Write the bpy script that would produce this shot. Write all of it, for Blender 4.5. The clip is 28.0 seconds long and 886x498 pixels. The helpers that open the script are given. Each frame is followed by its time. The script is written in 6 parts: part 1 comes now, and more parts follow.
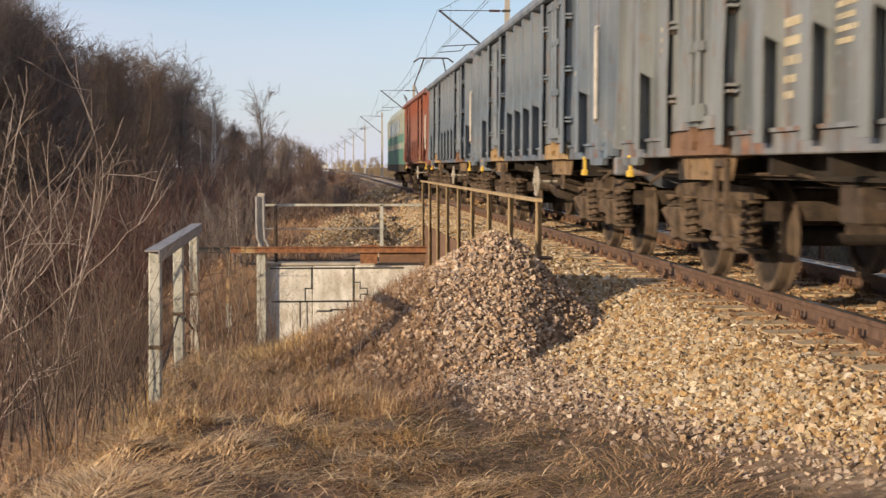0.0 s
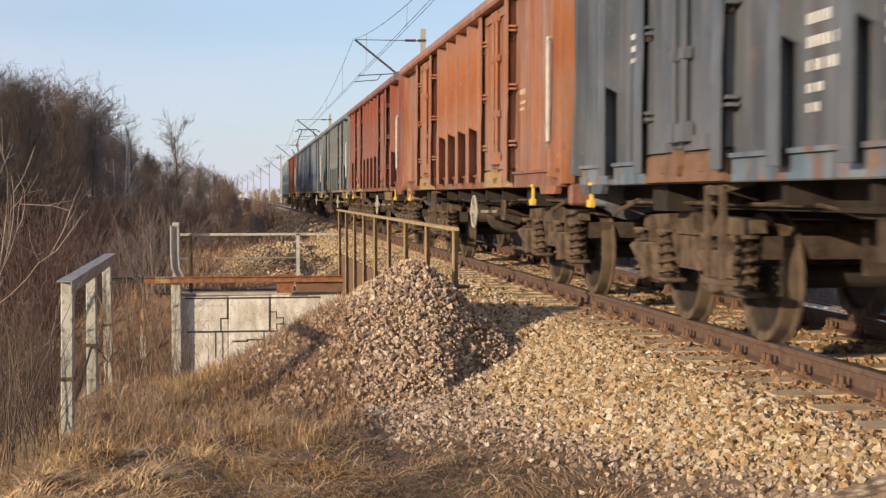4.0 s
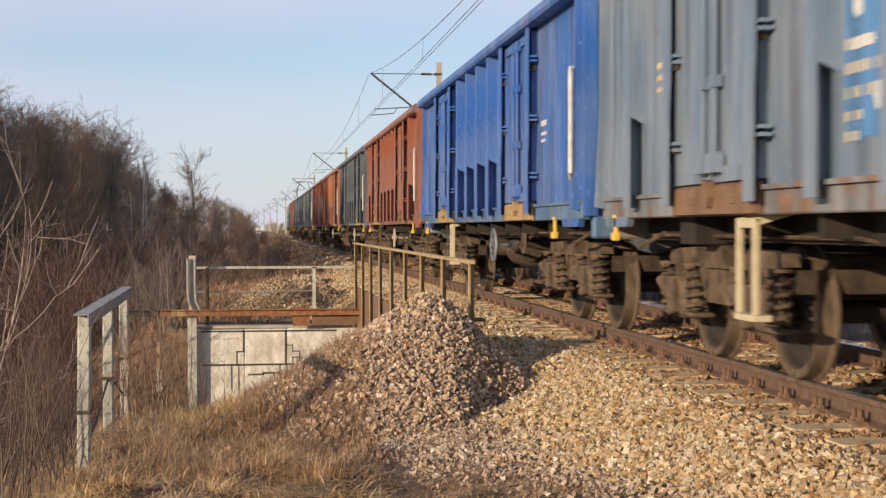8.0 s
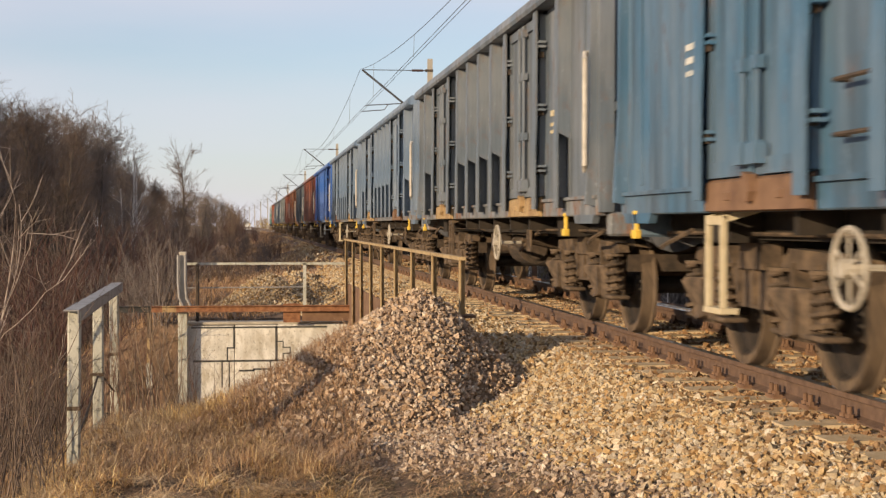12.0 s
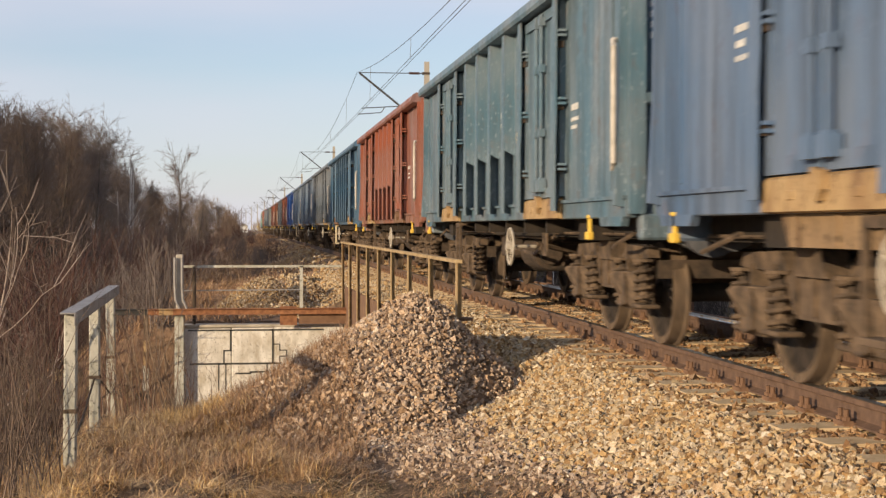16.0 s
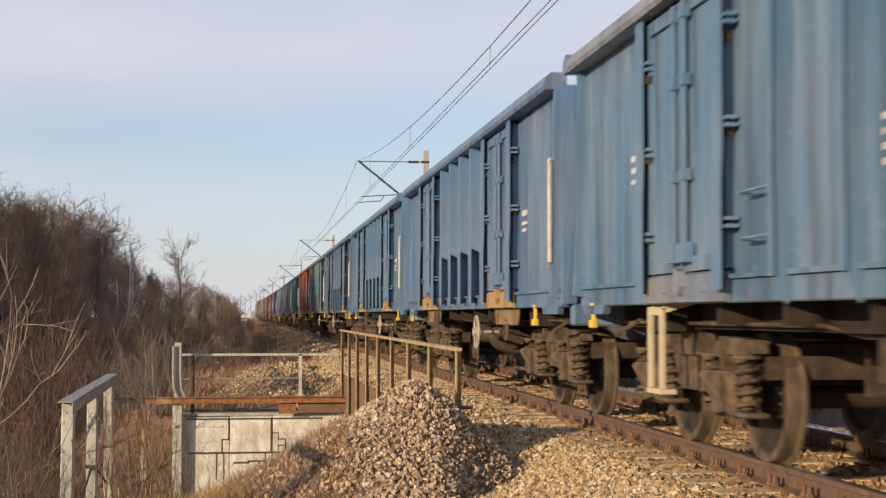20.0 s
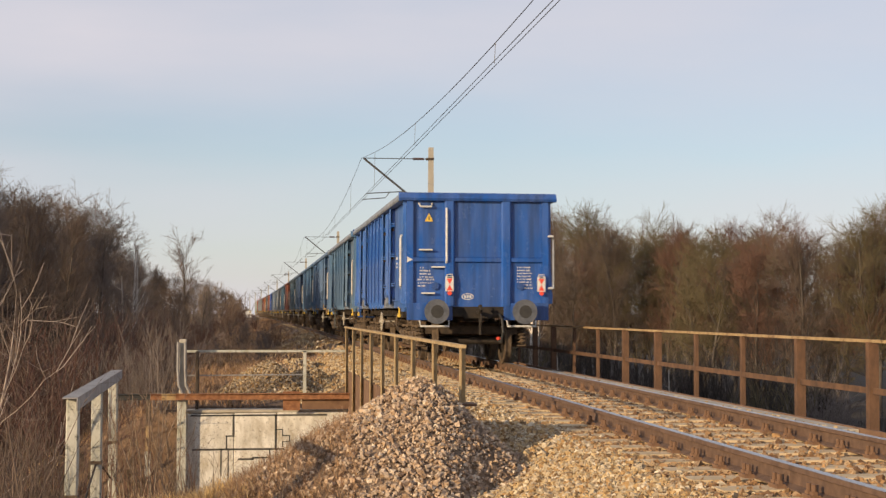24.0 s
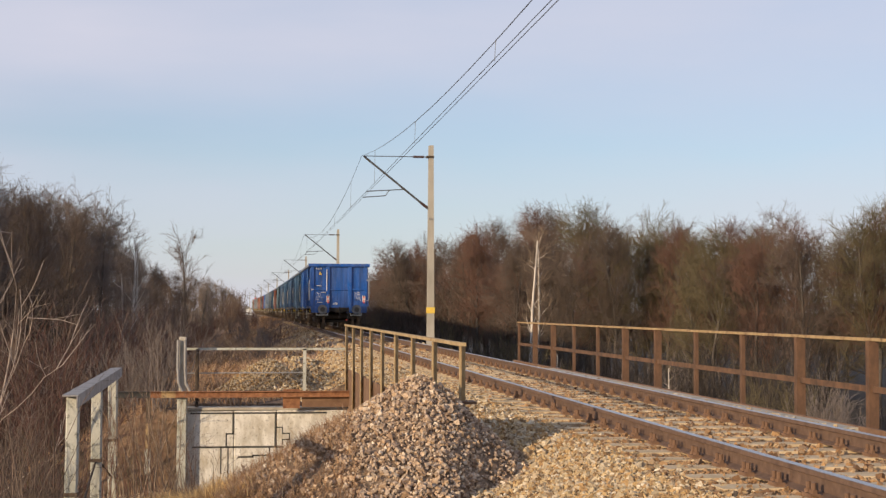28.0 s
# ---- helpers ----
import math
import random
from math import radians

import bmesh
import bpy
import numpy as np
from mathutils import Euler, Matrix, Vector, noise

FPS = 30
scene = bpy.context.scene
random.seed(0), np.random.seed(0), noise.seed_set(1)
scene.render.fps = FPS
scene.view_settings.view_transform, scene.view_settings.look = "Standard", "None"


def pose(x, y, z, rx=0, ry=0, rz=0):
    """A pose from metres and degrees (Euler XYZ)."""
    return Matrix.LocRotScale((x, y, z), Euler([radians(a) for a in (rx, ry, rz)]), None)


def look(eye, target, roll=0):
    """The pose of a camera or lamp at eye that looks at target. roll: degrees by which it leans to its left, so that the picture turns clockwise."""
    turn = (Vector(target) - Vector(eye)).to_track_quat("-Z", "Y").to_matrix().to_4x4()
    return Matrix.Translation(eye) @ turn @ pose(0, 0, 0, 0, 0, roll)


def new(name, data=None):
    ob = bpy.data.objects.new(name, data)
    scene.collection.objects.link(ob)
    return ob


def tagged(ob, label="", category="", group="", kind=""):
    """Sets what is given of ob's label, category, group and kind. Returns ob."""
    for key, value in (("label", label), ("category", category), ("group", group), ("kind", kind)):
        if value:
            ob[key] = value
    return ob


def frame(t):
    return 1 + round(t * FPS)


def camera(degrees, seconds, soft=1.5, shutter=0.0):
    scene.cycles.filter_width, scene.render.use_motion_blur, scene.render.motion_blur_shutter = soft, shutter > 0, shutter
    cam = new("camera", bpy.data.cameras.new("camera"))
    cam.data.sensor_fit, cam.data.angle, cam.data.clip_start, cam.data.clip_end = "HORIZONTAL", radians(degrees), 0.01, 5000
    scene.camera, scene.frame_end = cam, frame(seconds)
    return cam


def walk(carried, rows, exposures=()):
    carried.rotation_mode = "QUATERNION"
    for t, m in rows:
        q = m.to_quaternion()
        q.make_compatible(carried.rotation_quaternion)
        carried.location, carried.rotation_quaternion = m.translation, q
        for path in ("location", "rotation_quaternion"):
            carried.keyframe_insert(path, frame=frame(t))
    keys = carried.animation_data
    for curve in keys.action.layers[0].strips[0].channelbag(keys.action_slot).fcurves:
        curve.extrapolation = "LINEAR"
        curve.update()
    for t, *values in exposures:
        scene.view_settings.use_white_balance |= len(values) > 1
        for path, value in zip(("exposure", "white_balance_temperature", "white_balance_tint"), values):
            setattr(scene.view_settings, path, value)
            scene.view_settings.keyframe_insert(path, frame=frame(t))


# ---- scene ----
# x across the line (to the right), y along it, z = 0 at the top of the rails
EYE = (0.0, 0.0, 1.042)
SWAY = [  # seconds, pan to the right, tilt up, roll
    (0.0, 4.51, -3.30, -0.06), (0.5, 6.30, -3.09, -0.01), (1.0, 7.22, -2.76, 0.01), (1.5, 7.99, -2.59, 0.00),
    (2.0, 8.21, -2.25, -0.01), (2.5, 7.91, -2.25, -0.05), (3.0, 7.71, -2.36, -0.05), (3.5, 7.76, -2.23, -0.01),
    (5.5, 7.88, -2.05, 0.02), (6.0, 7.73, -1.03, -0.07), (6.5, 7.88, -1.07, 0.01), (7.0, 7.15, -0.85, 0.00),
    (7.5, 7.32, -0.89, -0.02), (8.0, 7.18, -0.84, 0.07), (8.5, 7.32, -0.90, 0.02), (9.0, 7.01, -1.00, 0.04),
    (9.5, 7.07, -0.97, -0.04), (10.0, 7.47, -0.93, -0.05), (10.5, 7.68, -0.80, -0.05), (11.0, 7.68, -0.83, -0.05),
    (11.5, 7.68, -0.83, -0.02), (12.0, 7.55, -0.98, -0.04), (12.5, 7.33, -0.89, 0.04), (14.5, 7.14, -1.00, -0.11),
    (15.0, 7.65, -0.86, -0.05), (15.5, 7.69, -0.85, -0.10), (16.0, 7.68, -0.87, -0.05), (16.5, 7.68, -0.89, -0.10),
    (17.0, 7.62, -0.93, -0.09), (17.5, 7.38, 0.87, -0.02), (18.0, 6.78, 1.75, -0.14), (18.5, 7.20, 2.38, -0.16),
    (19.0, 8.22, 2.58, -0.12), (19.5, 8.02, 2.58, -0.10), (20.0, 7.70, 2.62, -0.01), (20.5, 7.65, 2.54, -0.15),
    (22.5, 7.67, 2.53, -0.10), (23.0, 7.36, 2.53, -0.08), (23.5, 7.49, 2.44, -0.07), (24.0, 7.52, 2.50, -0.12),
    (24.5, 7.52, 2.48, -0.15), (25.0, 7.52, 2.44, -0.16), (25.5, 7.51, 2.44, -0.18), (26.0, 7.54, 2.48, -0.16),
    (26.5, 7.53, 2.47, -0.13), (27.0, 7.51, 2.48, -0.17), (27.5, 7.51, 2.41, -0.19), (28.0, 7.52, 2.42, -0.18),
]
cam = camera(34.13, 28.0, soft=1.38, shutter=0.28)
walk(cam, [(t, pose(*EYE) @ pose(0, 0, 0, 0, 0, -pan) @ pose(0, 0, 0, 90 + tilt) @ pose(0, 0, 0, 0, 0, -roll)) for t, pan, tilt, roll in SWAY],
     ((0.0, 0.10, 6500, 10), (3.0, 0.10, 6350, 10), (6.0, 0.13, 6450, 10), (8.5, 0.08, 6550, 10), (11.0, 0.11, 7000, 10), (15.0, 0.12, 6900, 10), (17.0, 0.10, 6850, 10), (20.0, 0.06, 6850, 10), (24.0, 0.02, 7250, 10), (26.0, -0.03, 6850, 10), (28.0, -0.02, 6650, 10)))

# ---- light ----
SUN_AZ, SUN_EL = radians(230.0), radians(12.8)
world = bpy.data.worlds.new("world")
scene.world = world
world.use_nodes = True
wn = world.node_tree
sky = wn.nodes.new("ShaderNodeTexSky")
sky.sky_type, sky.sun_disc = "NISHITA", False
sky.sun_elevation, sky.sun_rotation = SUN_EL, SUN_AZ
sky.altitude, sky.air_density, sky.dust_density, sky.ozone_density = 150, 1.0, 0.5, 3.5
wbg = wn.nodes["Background"]
# thin high cloud over the clear sky
wco = wn.nodes.new("ShaderNodeTexCoord")
wmap = wn.nodes.new("ShaderNodeMapping")
wmap.inputs["Scale"].default_value = (1.2, 1.2, 5.0)
wn.links.new(wco.outputs["Generated"], wmap.inputs["Vector"])
wnoise = wn.nodes.new("ShaderNodeTexNoise")
wnoise.inputs["Scale"].default_value, wnoise.inputs["Detail"].default_value = 1.6, 5.0
wn.links.new(wmap.outputs[0], wnoise.inputs["Vector"])
wramp = wn.nodes.new("ShaderNodeMapRange")
wramp.inputs[1].default_value, wramp.inputs[2].default_value, wramp.inputs[3].default_value, wramp.inputs[4].default_value = 0.3, 0.7, -0.22, 0.22
wn.links.new(wnoise.outputs["Fac"], wramp.inputs[0])
# a veil near the horizon, a clear belt above it, thin cloud higher up
wsep = wn.nodes.new("ShaderNodeSeparateXYZ")
wn.links.new(wco.outputs["Generated"], wsep.inputs[0])
wup = wn.nodes.new("ShaderNodeValToRGB")
wup.color_ramp.interpolation = "EASE"
for p, v in ((0.05, 0.66), (0.115, 0.42), (0.19, 0.80), (0.4, 0.62)):
    e = wup.color_ramp.elements.new(p)
    e.color = (v, v, v, 1)
wup.color_ramp.elements[0].color = (0.80, 0.80, 0.80, 1)
wup.color_ramp.elements[-1].color = (0.5, 0.5, 0.5, 1)
wn.links.new(wsep.outputs[2], wup.inputs[0])
wsum = wn.nodes.new("ShaderNodeMath")
wsum.use_clamp = True
wn.links.new(wup.outputs[0], wsum.inputs[0])
wn.links.new(wramp.outputs[0], wsum.inputs[1])
wmix = wn.nodes.new("ShaderNodeMix")
wmix.data_type = "RGBA"
wmix.inputs[7].default_value = (4.55, 4.6, 5.45, 1)
wn.links.new(wsum.outputs[0], wmix.inputs[0])
wn.links.new(sky.outputs[0], wmix.inputs[6])
wn.links.new(wmix.outputs[2], wbg.inputs[0])
wbg.inputs[1].default_value = 0.148
sun = new("sun", bpy.data.lights.new("sun", "SUN"))
sun.data.energy, sun.data.angle, sun.data.color = 4.75, radians(0.6), (1.0, 0.785, 0.54)
sun.matrix_world = look((0, 0, 0), (-math.sin(SUN_AZ) * math.cos(SUN_EL), -math.cos(SUN_AZ) * math.cos(SUN_EL), -math.sin(SUN_EL)))

# ---- materials ----
RNG = np.random.default_rng(7)


class Mat:
    """A node material that is put together step by step."""

    def __init__(self, name, rough=0.8, metal=0.0):
        self.m = bpy.data.materials.new(name)
        self.m.use_nodes = True
        self.t = self.m.node_tree
        self.b = self.t.nodes["Principled BSDF"]
        self.b.inputs["Roughness"].default_value = rough
        self.b.inputs["Metallic"].default_value = metal
        self.co = self.t.nodes.new("ShaderNodeTexCoord").outputs["Object"]

    def scaled(self, s):
        n = self.t.nodes.new("ShaderNodeMapping")
        n.inputs["Scale"].default_value = s
        self.t.links.new(self.co, n.inputs["Vector"])
        return n.outputs[0]

    def noise(self, scale, detail=4.0, stretch=None, rough=0.6):
        n = self.t.nodes.new("ShaderNodeTexNoise")
        n.inputs["Scale"].default_value, n.inputs["Detail"].default_value, n.inputs["Roughness"].default_value = scale, detail, rough
        self.t.links.new(self.scaled(stretch) if stretch else self.co, n.inputs["Vector"])
        return n.outputs["Fac"]

    def ramp(self, fac, stops):
        n = self.t.nodes.new("ShaderNodeValToRGB")
        while len(n.color_ramp.elements) < len(stops):
            n.color_ramp.elements.new(0.5)
        for e, (p, c) in zip(n.color_ramp.elements, stops):
            e.position = p
            e.color = (*c, 1) if not isinstance(c, float) else (c, c, c, 1)
        self.t.links.new(fac, n.inputs[0])
        return n.outputs[0]

    def mix(self, fac, a, b, mode="MIX"):
        n = self.t.nodes.new("ShaderNodeMix")
        n.data_type, n.blend_type = "RGBA", mode
        for sock, v in ((n.inputs[0], fac), (n.inputs[6], a), (n.inputs[7], b)):
            if isinstance(v, (int, float)):
                sock.default_value = v
            elif isinstance(v, tuple):
                sock.default_value = (*v, 1)
            else:
                self.t.links.new(v, sock)
        return n.outputs[2]

    def each(self, kind="object"):
        if kind == "object":
            return self.t.nodes.new("ShaderNodeObjectInfo").outputs["Random"]
        return self.t.nodes.new("ShaderNodeNewGeometry").outputs["Random Per Island"]

    def color(self, c):
        if isinstance(c, tuple):
            self.b.inputs["Base Color"].default_value = (*c, 1)
        else:
            self.t.links.new(c, self.b.inputs["Base Color"])
        return self

    def bump(self, fac, strength=0.4, dist=0.01):
        n = self.t.nodes.new("ShaderNodeBump")
        n.inputs["Strength"].default_value, n.inputs["Distance"].default_value = strength, dist
        self.t.links.new(fac, n.inputs["Height"])
        self.t.links.new(n.outputs[0], self.b.inputs["Normal"])
        return self

    def gloss(self, fac):
        self.t.links.new(fac, self.b.inputs["Roughness"])
        return self


def simple(name, a, b, scale=6.0, rough=0.8, metal=0.0, bump=0.3, dist=0.01, stretch=None):
    m = Mat(name, rough, metal)
    n = m.noise(scale, 6.0, stretch)
    m.color(m.ramp(n, [(0.3, a), (0.7, b)]))
    m.bump(m.noise(scale * 4), bump, dist)
    return m.m


def dim(c, k):
    return tuple(min(1.0, v * k) for v in c)


def paint(name, c, rust=0.5, seed=0.0, fade=0.45, chip=0.63, shine=0.48, dents=0.35):
    """Weathered wagon paint: faded streaks, dirt, rust patches and scratches."""
    m = Mat(name, 0.55)
    grey = sum(c) / 3
    faded = tuple((1 - fade) * v + fade * (grey + 0.14) for v in c)
    base = m.mix(m.ramp(m.noise(1.1 + seed, 5.0, (1, 1, 0.35)), [(0.38, 0.0), (0.62, 1.0)]), c, faded)
    streak = m.ramp(m.noise(5.0 + seed, 5.0, (1, 1, 0.07)), [(0.40, 0.0), (0.66, 1.0)])
    base = m.mix(m.mix(1.0, streak, (0.75, 0.75, 0.75), "MULTIPLY"), base, tuple(0.6 * v * 0.5 + 0.4 * 0.05 for v in c))
    spots = m.ramp(m.noise(3.3 + seed, 8.0, (1, 1, 0.6), 0.72), [(0.60 - 0.10 * rust, 0.0), (0.70 - 0.06 * rust, 1.0)])
    rusty = m.ramp(m.noise(14.0, 6.0), [(0.3, (0.13, 0.055, 0.03)), (0.7, (0.33, 0.16, 0.07))])
    base = m.mix(m.mix(1.0, spots, (rust, rust, rust), "MULTIPLY"), base, rusty)
    chips = m.ramp(m.noise(22.0 + seed, 5.0, (1, 1, 0.5), 0.7), [(chip, 0.0), (chip + 0.04, 1.0)])
    m.color(m.mix(m.mix(1.0, chips, (0.6, 0.6, 0.6), "MULTIPLY"), base, dim(faded, 1.5)))
    m.gloss(m.ramp(spots, [(0.0, shine), (1.0, 0.9)]))
    m.bump(m.noise(2.2, 3.0), dents, 0.02)
    return m.m


M_GRIME = simple("grimy_steel", (0.022, 0.017, 0.013), (0.095, 0.065, 0.043), 9.0, 0.85)
M_GRIME2 = simple("brown_steel", (0.022, 0.016, 0.012), (0.175, 0.12, 0.076), 7.0, 0.88)


def wheel_material():
    """Dark discs, a rim in dry brake dust; web shade and rim light are in the colours."""
    m = Mat("wheel_steel", 0.75)
    sep = m.t.nodes.new("ShaderNodeSeparateXYZ")
    m.t.links.new(m.co, sep.inputs[0])
    flat = m.t.nodes.new("ShaderNodeCombineXYZ")
    m.t.links.new(sep.outputs[1], flat.inputs[1])
    m.t.links.new(sep.outputs[2], flat.inputs[2])
    size = m.t.nodes.new("ShaderNodeVectorMath")
    size.operation = "LENGTH"
    m.t.links.new(flat.outputs[0], size.inputs[0])
    n = m.noise(9.0, 6.0)
    disc_c = m.ramp(n, [(0.3, (0.014, 0.011, 0.009)), (0.7, (0.05, 0.037, 0.028))])
    rim_c = m.ramp(n, [(0.3, (0.045, 0.032, 0.023)), (0.7, (0.17, 0.118, 0.075))])
    m.color(m.mix(m.ramp(size.outputs["Value"], [(0.375, 0.0), (0.40, 1.0)]), disc_c, rim_c))
    m.bump(m.noise(30.0), 0.3, 0.01)
    return m.m


M_TREAD = wheel_material()
M_RAIL = simple("rusted_rail", (0.085, 0.05, 0.035), (0.175, 0.108, 0.072), 12.0, 0.75)
M_SHINE = simple("worn_rail_head", (0.36, 0.35, 0.35), (0.55, 0.53, 0.52), 30.0, 0.3, 0.9, 0.1)
M_RUST = simple("orange_rust", (0.13, 0.05, 0.025), (0.36, 0.17, 0.08), 8.0, 0.9)
M_RUST2 = simple("brown_rust", (0.12, 0.065, 0.04), (0.23, 0.135, 0.08), 5.0, 0.9)
M_OLDPAINT = simple("peeling_ochre_paint", (0.22, 0.145, 0.07), (0.52, 0.385, 0.21), 10.0, 0.88)
def stained(name, a, b, stain, rough=0.88):
    """Old paint or lime with grey stains, green growth and flaked spots."""
    m = Mat(name, rough)
    c = m.ramp(m.noise(5.0, 6.0, (1, 1, 0.4)), [(0.3, a), (0.7, b)])
    c = m.mix(m.ramp(m.noise(3.0, 7.0, (1, 1, 0.5), 0.7), [(0.5, 0.0), (0.66, 0.8)]), c, stain)
    c = m.mix(m.ramp(m.noise(16.0, 6.0, None, 0.7), [(0.56, 0.0), (0.64, 0.9)]), c, dim(a, 0.45))
    m.color(c)
    m.bump(m.noise(24.0, 5.0), 0.5, 0.012)
    return m.m


M_WHITEPOST = stained("weathered_white_paint", (0.32, 0.32, 0.27), (0.55, 0.54, 0.48), (0.22, 0.21, 0.13))
M_TAN = stained("dusty_ochre_plate", (0.30, 0.19, 0.09), (0.46, 0.33, 0.17), (0.16, 0.09, 0.05))
M_APRON = stained("dusty_brown_plate", (0.17, 0.11, 0.06), (0.33, 0.225, 0.125), (0.10, 0.062, 0.04))
M_OLDRUST = simple("dark_rust", (0.06, 0.034, 0.022), (0.175, 0.092, 0.05), 6.0, 0.9)
M_GREYSTEEL = simple("grey_galvanised", (0.20, 0.19, 0.185), (0.34, 0.33, 0.32), 7.0, 0.7, 0.2)
M_CONC = simple("grey_concrete", (0.30, 0.27, 0.22), (0.52, 0.47, 0.39), 4.0, 0.9)
M_SLEEPER = simple("sleeper_concrete", (0.42, 0.31, 0.18), (0.68, 0.53, 0.34), 5.0, 0.92)
M_MAST = simple("mast_concrete", (0.29, 0.265, 0.22), (0.43, 0.395, 0.335), 2.0, 0.9, stretch=(1, 1, 0.3))
M_WIRE = simple("dark_wire", (0.08, 0.08, 0.085), (0.14, 0.14, 0.14), 5.0, 0.5, 0.6)
M_INSUL = simple("insulator_brown", (0.05, 0.03, 0.025), (0.09, 0.05, 0.04), 8.0, 0.3)
M_WHITE = simple("faded_white_paint", (0.48, 0.48, 0.46), (0.70, 0.70, 0.67), 12.0, 0.7)
M_CREAM = simple("cream_paint", (0.42, 0.35, 0.22), (0.62, 0.54, 0.38), 9.0, 0.7)
M_YELLOW = simple("yellow_paint", (0.62, 0.40, 0.05), (0.80, 0.56, 0.10), 9.0, 0.6)
# dark steel, made blacker to hold the shade under the wagons
M_DARKSTEEL = simple("dark_steel_and_shade", (0.012, 0.010, 0.008), (0.038, 0.028, 0.02), 7.0, 0.9)
M_RED = simple("red_reflector", (0.65, 0.05, 0.03), (0.75, 0.10, 0.06), 9.0, 0.35)
M_BUFFER = simple("buffer_steel", (0.055, 0.062, 0.075), (0.12, 0.125, 0.14), 7.0, 0.6)
M_BLACK = simple("black_rubber", (0.02, 0.02, 0.02), (0.04, 0.038, 0.035), 9.0, 0.7)
M_SILVER = simple("weathered_tube", (0.38, 0.35, 0.30), (0.62, 0.58, 0.52), 9.0, 0.6)
M_INK = simple("graffiti_black", (0.03, 0.03, 0.03), (0.06, 0.06, 0.055), 9.0, 0.8)
M_GLASS = simple("dark_glass", (0.02, 0.025, 0.03), (0.03, 0.035, 0.04), 3.0, 0.1)


# ---- mesh helpers ----
MESHES = {}


def mesh_of(name, bm):
    me = bpy.data.meshes.new(name)
    bm.to_mesh(me)
    bm.free()
    me.materials.append(None)
    return me


def fast_mesh(name, verts, faces, smooth=False):
    """A mesh from arrays of corners and of equal-sized faces."""
    me = bpy.data.meshes.new(name)
    verts, faces = np.asarray(verts, dtype=np.float32), np.asarray(faces, dtype=np.int32)
    k = faces.shape[1]
    me.vertices.add(len(verts))
    me.vertices.foreach_set("co", verts.ravel())
    me.loops.add(faces.size)
    me.loops.foreach_set("vertex_index", faces.ravel())
    me.polygons.add(len(faces))
    me.polygons.foreach_set("loop_start", np.arange(0, faces.size, k, dtype=np.int32))
    me.polygons.foreach_set("use_smooth", np.full(len(faces), smooth))
    me.update(calc_edges=True)
    me.validate()
    me.materials.append(None)
    return me


def put(name, me, mat, parent=None, m=None, label=""):
    """An object on a mesh, with its own material, under parent."""
    ob = new(name, me)
    ob.material_slots[0].link = "OBJECT"
    ob.material_slots[0].material = mat
    if parent is not None:
        ob.parent = parent
    if m is not None:
        ob.matrix_basis = m
    if label:
        ob["label"] = label
    return ob


def cached(key, make):
    if key not in MESHES:
        bm = bmesh.new()
        make(bm)
        MESHES[key] = mesh_of(key, bm)
    return MESHES[key]


def box(bm, x0, x1, y0, y1, z0, z1, bevel=0.0):
    vs = [bm.verts.new((x, y, z)) for z in (z0, z1) for y in (y0, y1) for x in (x0, x1)]
    fs = [bm.faces.new([vs[i] for i in q]) for q in ((0, 2, 3, 1), (4, 5, 7, 6), (0, 1, 5, 4), (2, 6, 7, 3), (0, 4, 6, 2), (1, 3, 7, 5))]
    if bevel:
        bmesh.ops.bevel(bm, geom=list({e for f in fs for e in f.edges}), offset=bevel, segments=1, affect="EDGES")


def prism(bm, pts, axis, a, b):
    """A profile of 2D points swept along an axis from a to b."""
    def at(p, v):
        return {"x": (v, p[0], p[1]), "y": (p[0], v, p[1]), "z": (p[0], p[1], v)}[axis]
    lo, hi = [bm.verts.new(at(p, a)) for p in pts], [bm.verts.new(at(p, b)) for p in pts]
    n = len(pts)
    for i in range(n):
        bm.faces.new((lo[i], lo[(i + 1) % n], hi[(i + 1) % n], hi[i]))
    bm.faces.new(lo[::-1])
    bm.faces.new(hi)
    bmesh.ops.recalc_face_normals(bm, faces=bm.faces[:])


def disc(bm, r, axis, c, half, seg=20):
    c = Vector(c)
    ring = [(r * math.cos(2 * math.pi * i / seg), r * math.sin(2 * math.pi * i / seg)) for i in range(seg)]
    i0 = len(bm.verts)
    prism(bm, ring, axis, -half, half)
    bm.verts.ensure_lookup_table()
    for v in bm.verts[i0:]:
        v.co += c


def tube(bm, pts, r, seg=6, r1=None):
    """A round bar along a line of points, tapering to r1."""
    pts = [Vector(p) for p in pts]
    rings = []
    for i, p in enumerate(pts):
        d = (pts[min(i + 1, len(pts) - 1)] - pts[max(i - 1, 0)]).normalized()
        u = d.orthogonal().normalized() if i == 0 else (rings_u - d * rings_u.dot(d)).normalized()
        rings_u = u
        w = d.cross(u)
        k = r if r1 is None else r + (r1 - r) * i / (len(pts) - 1)
        rings.append([bm.verts.new(p + k * (math.cos(2 * math.pi * j / seg) * u + math.sin(2 * math.pi * j / seg) * w)) for j in range(seg)])
    for a, b in zip(rings, rings[1:]):
        for j in range(seg):
            bm.faces.new((a[j], a[(j + 1) % seg], b[(j + 1) % seg], b[j]))
    bm.faces.new(rings[0][::-1])
    bm.faces.new(rings[-1])


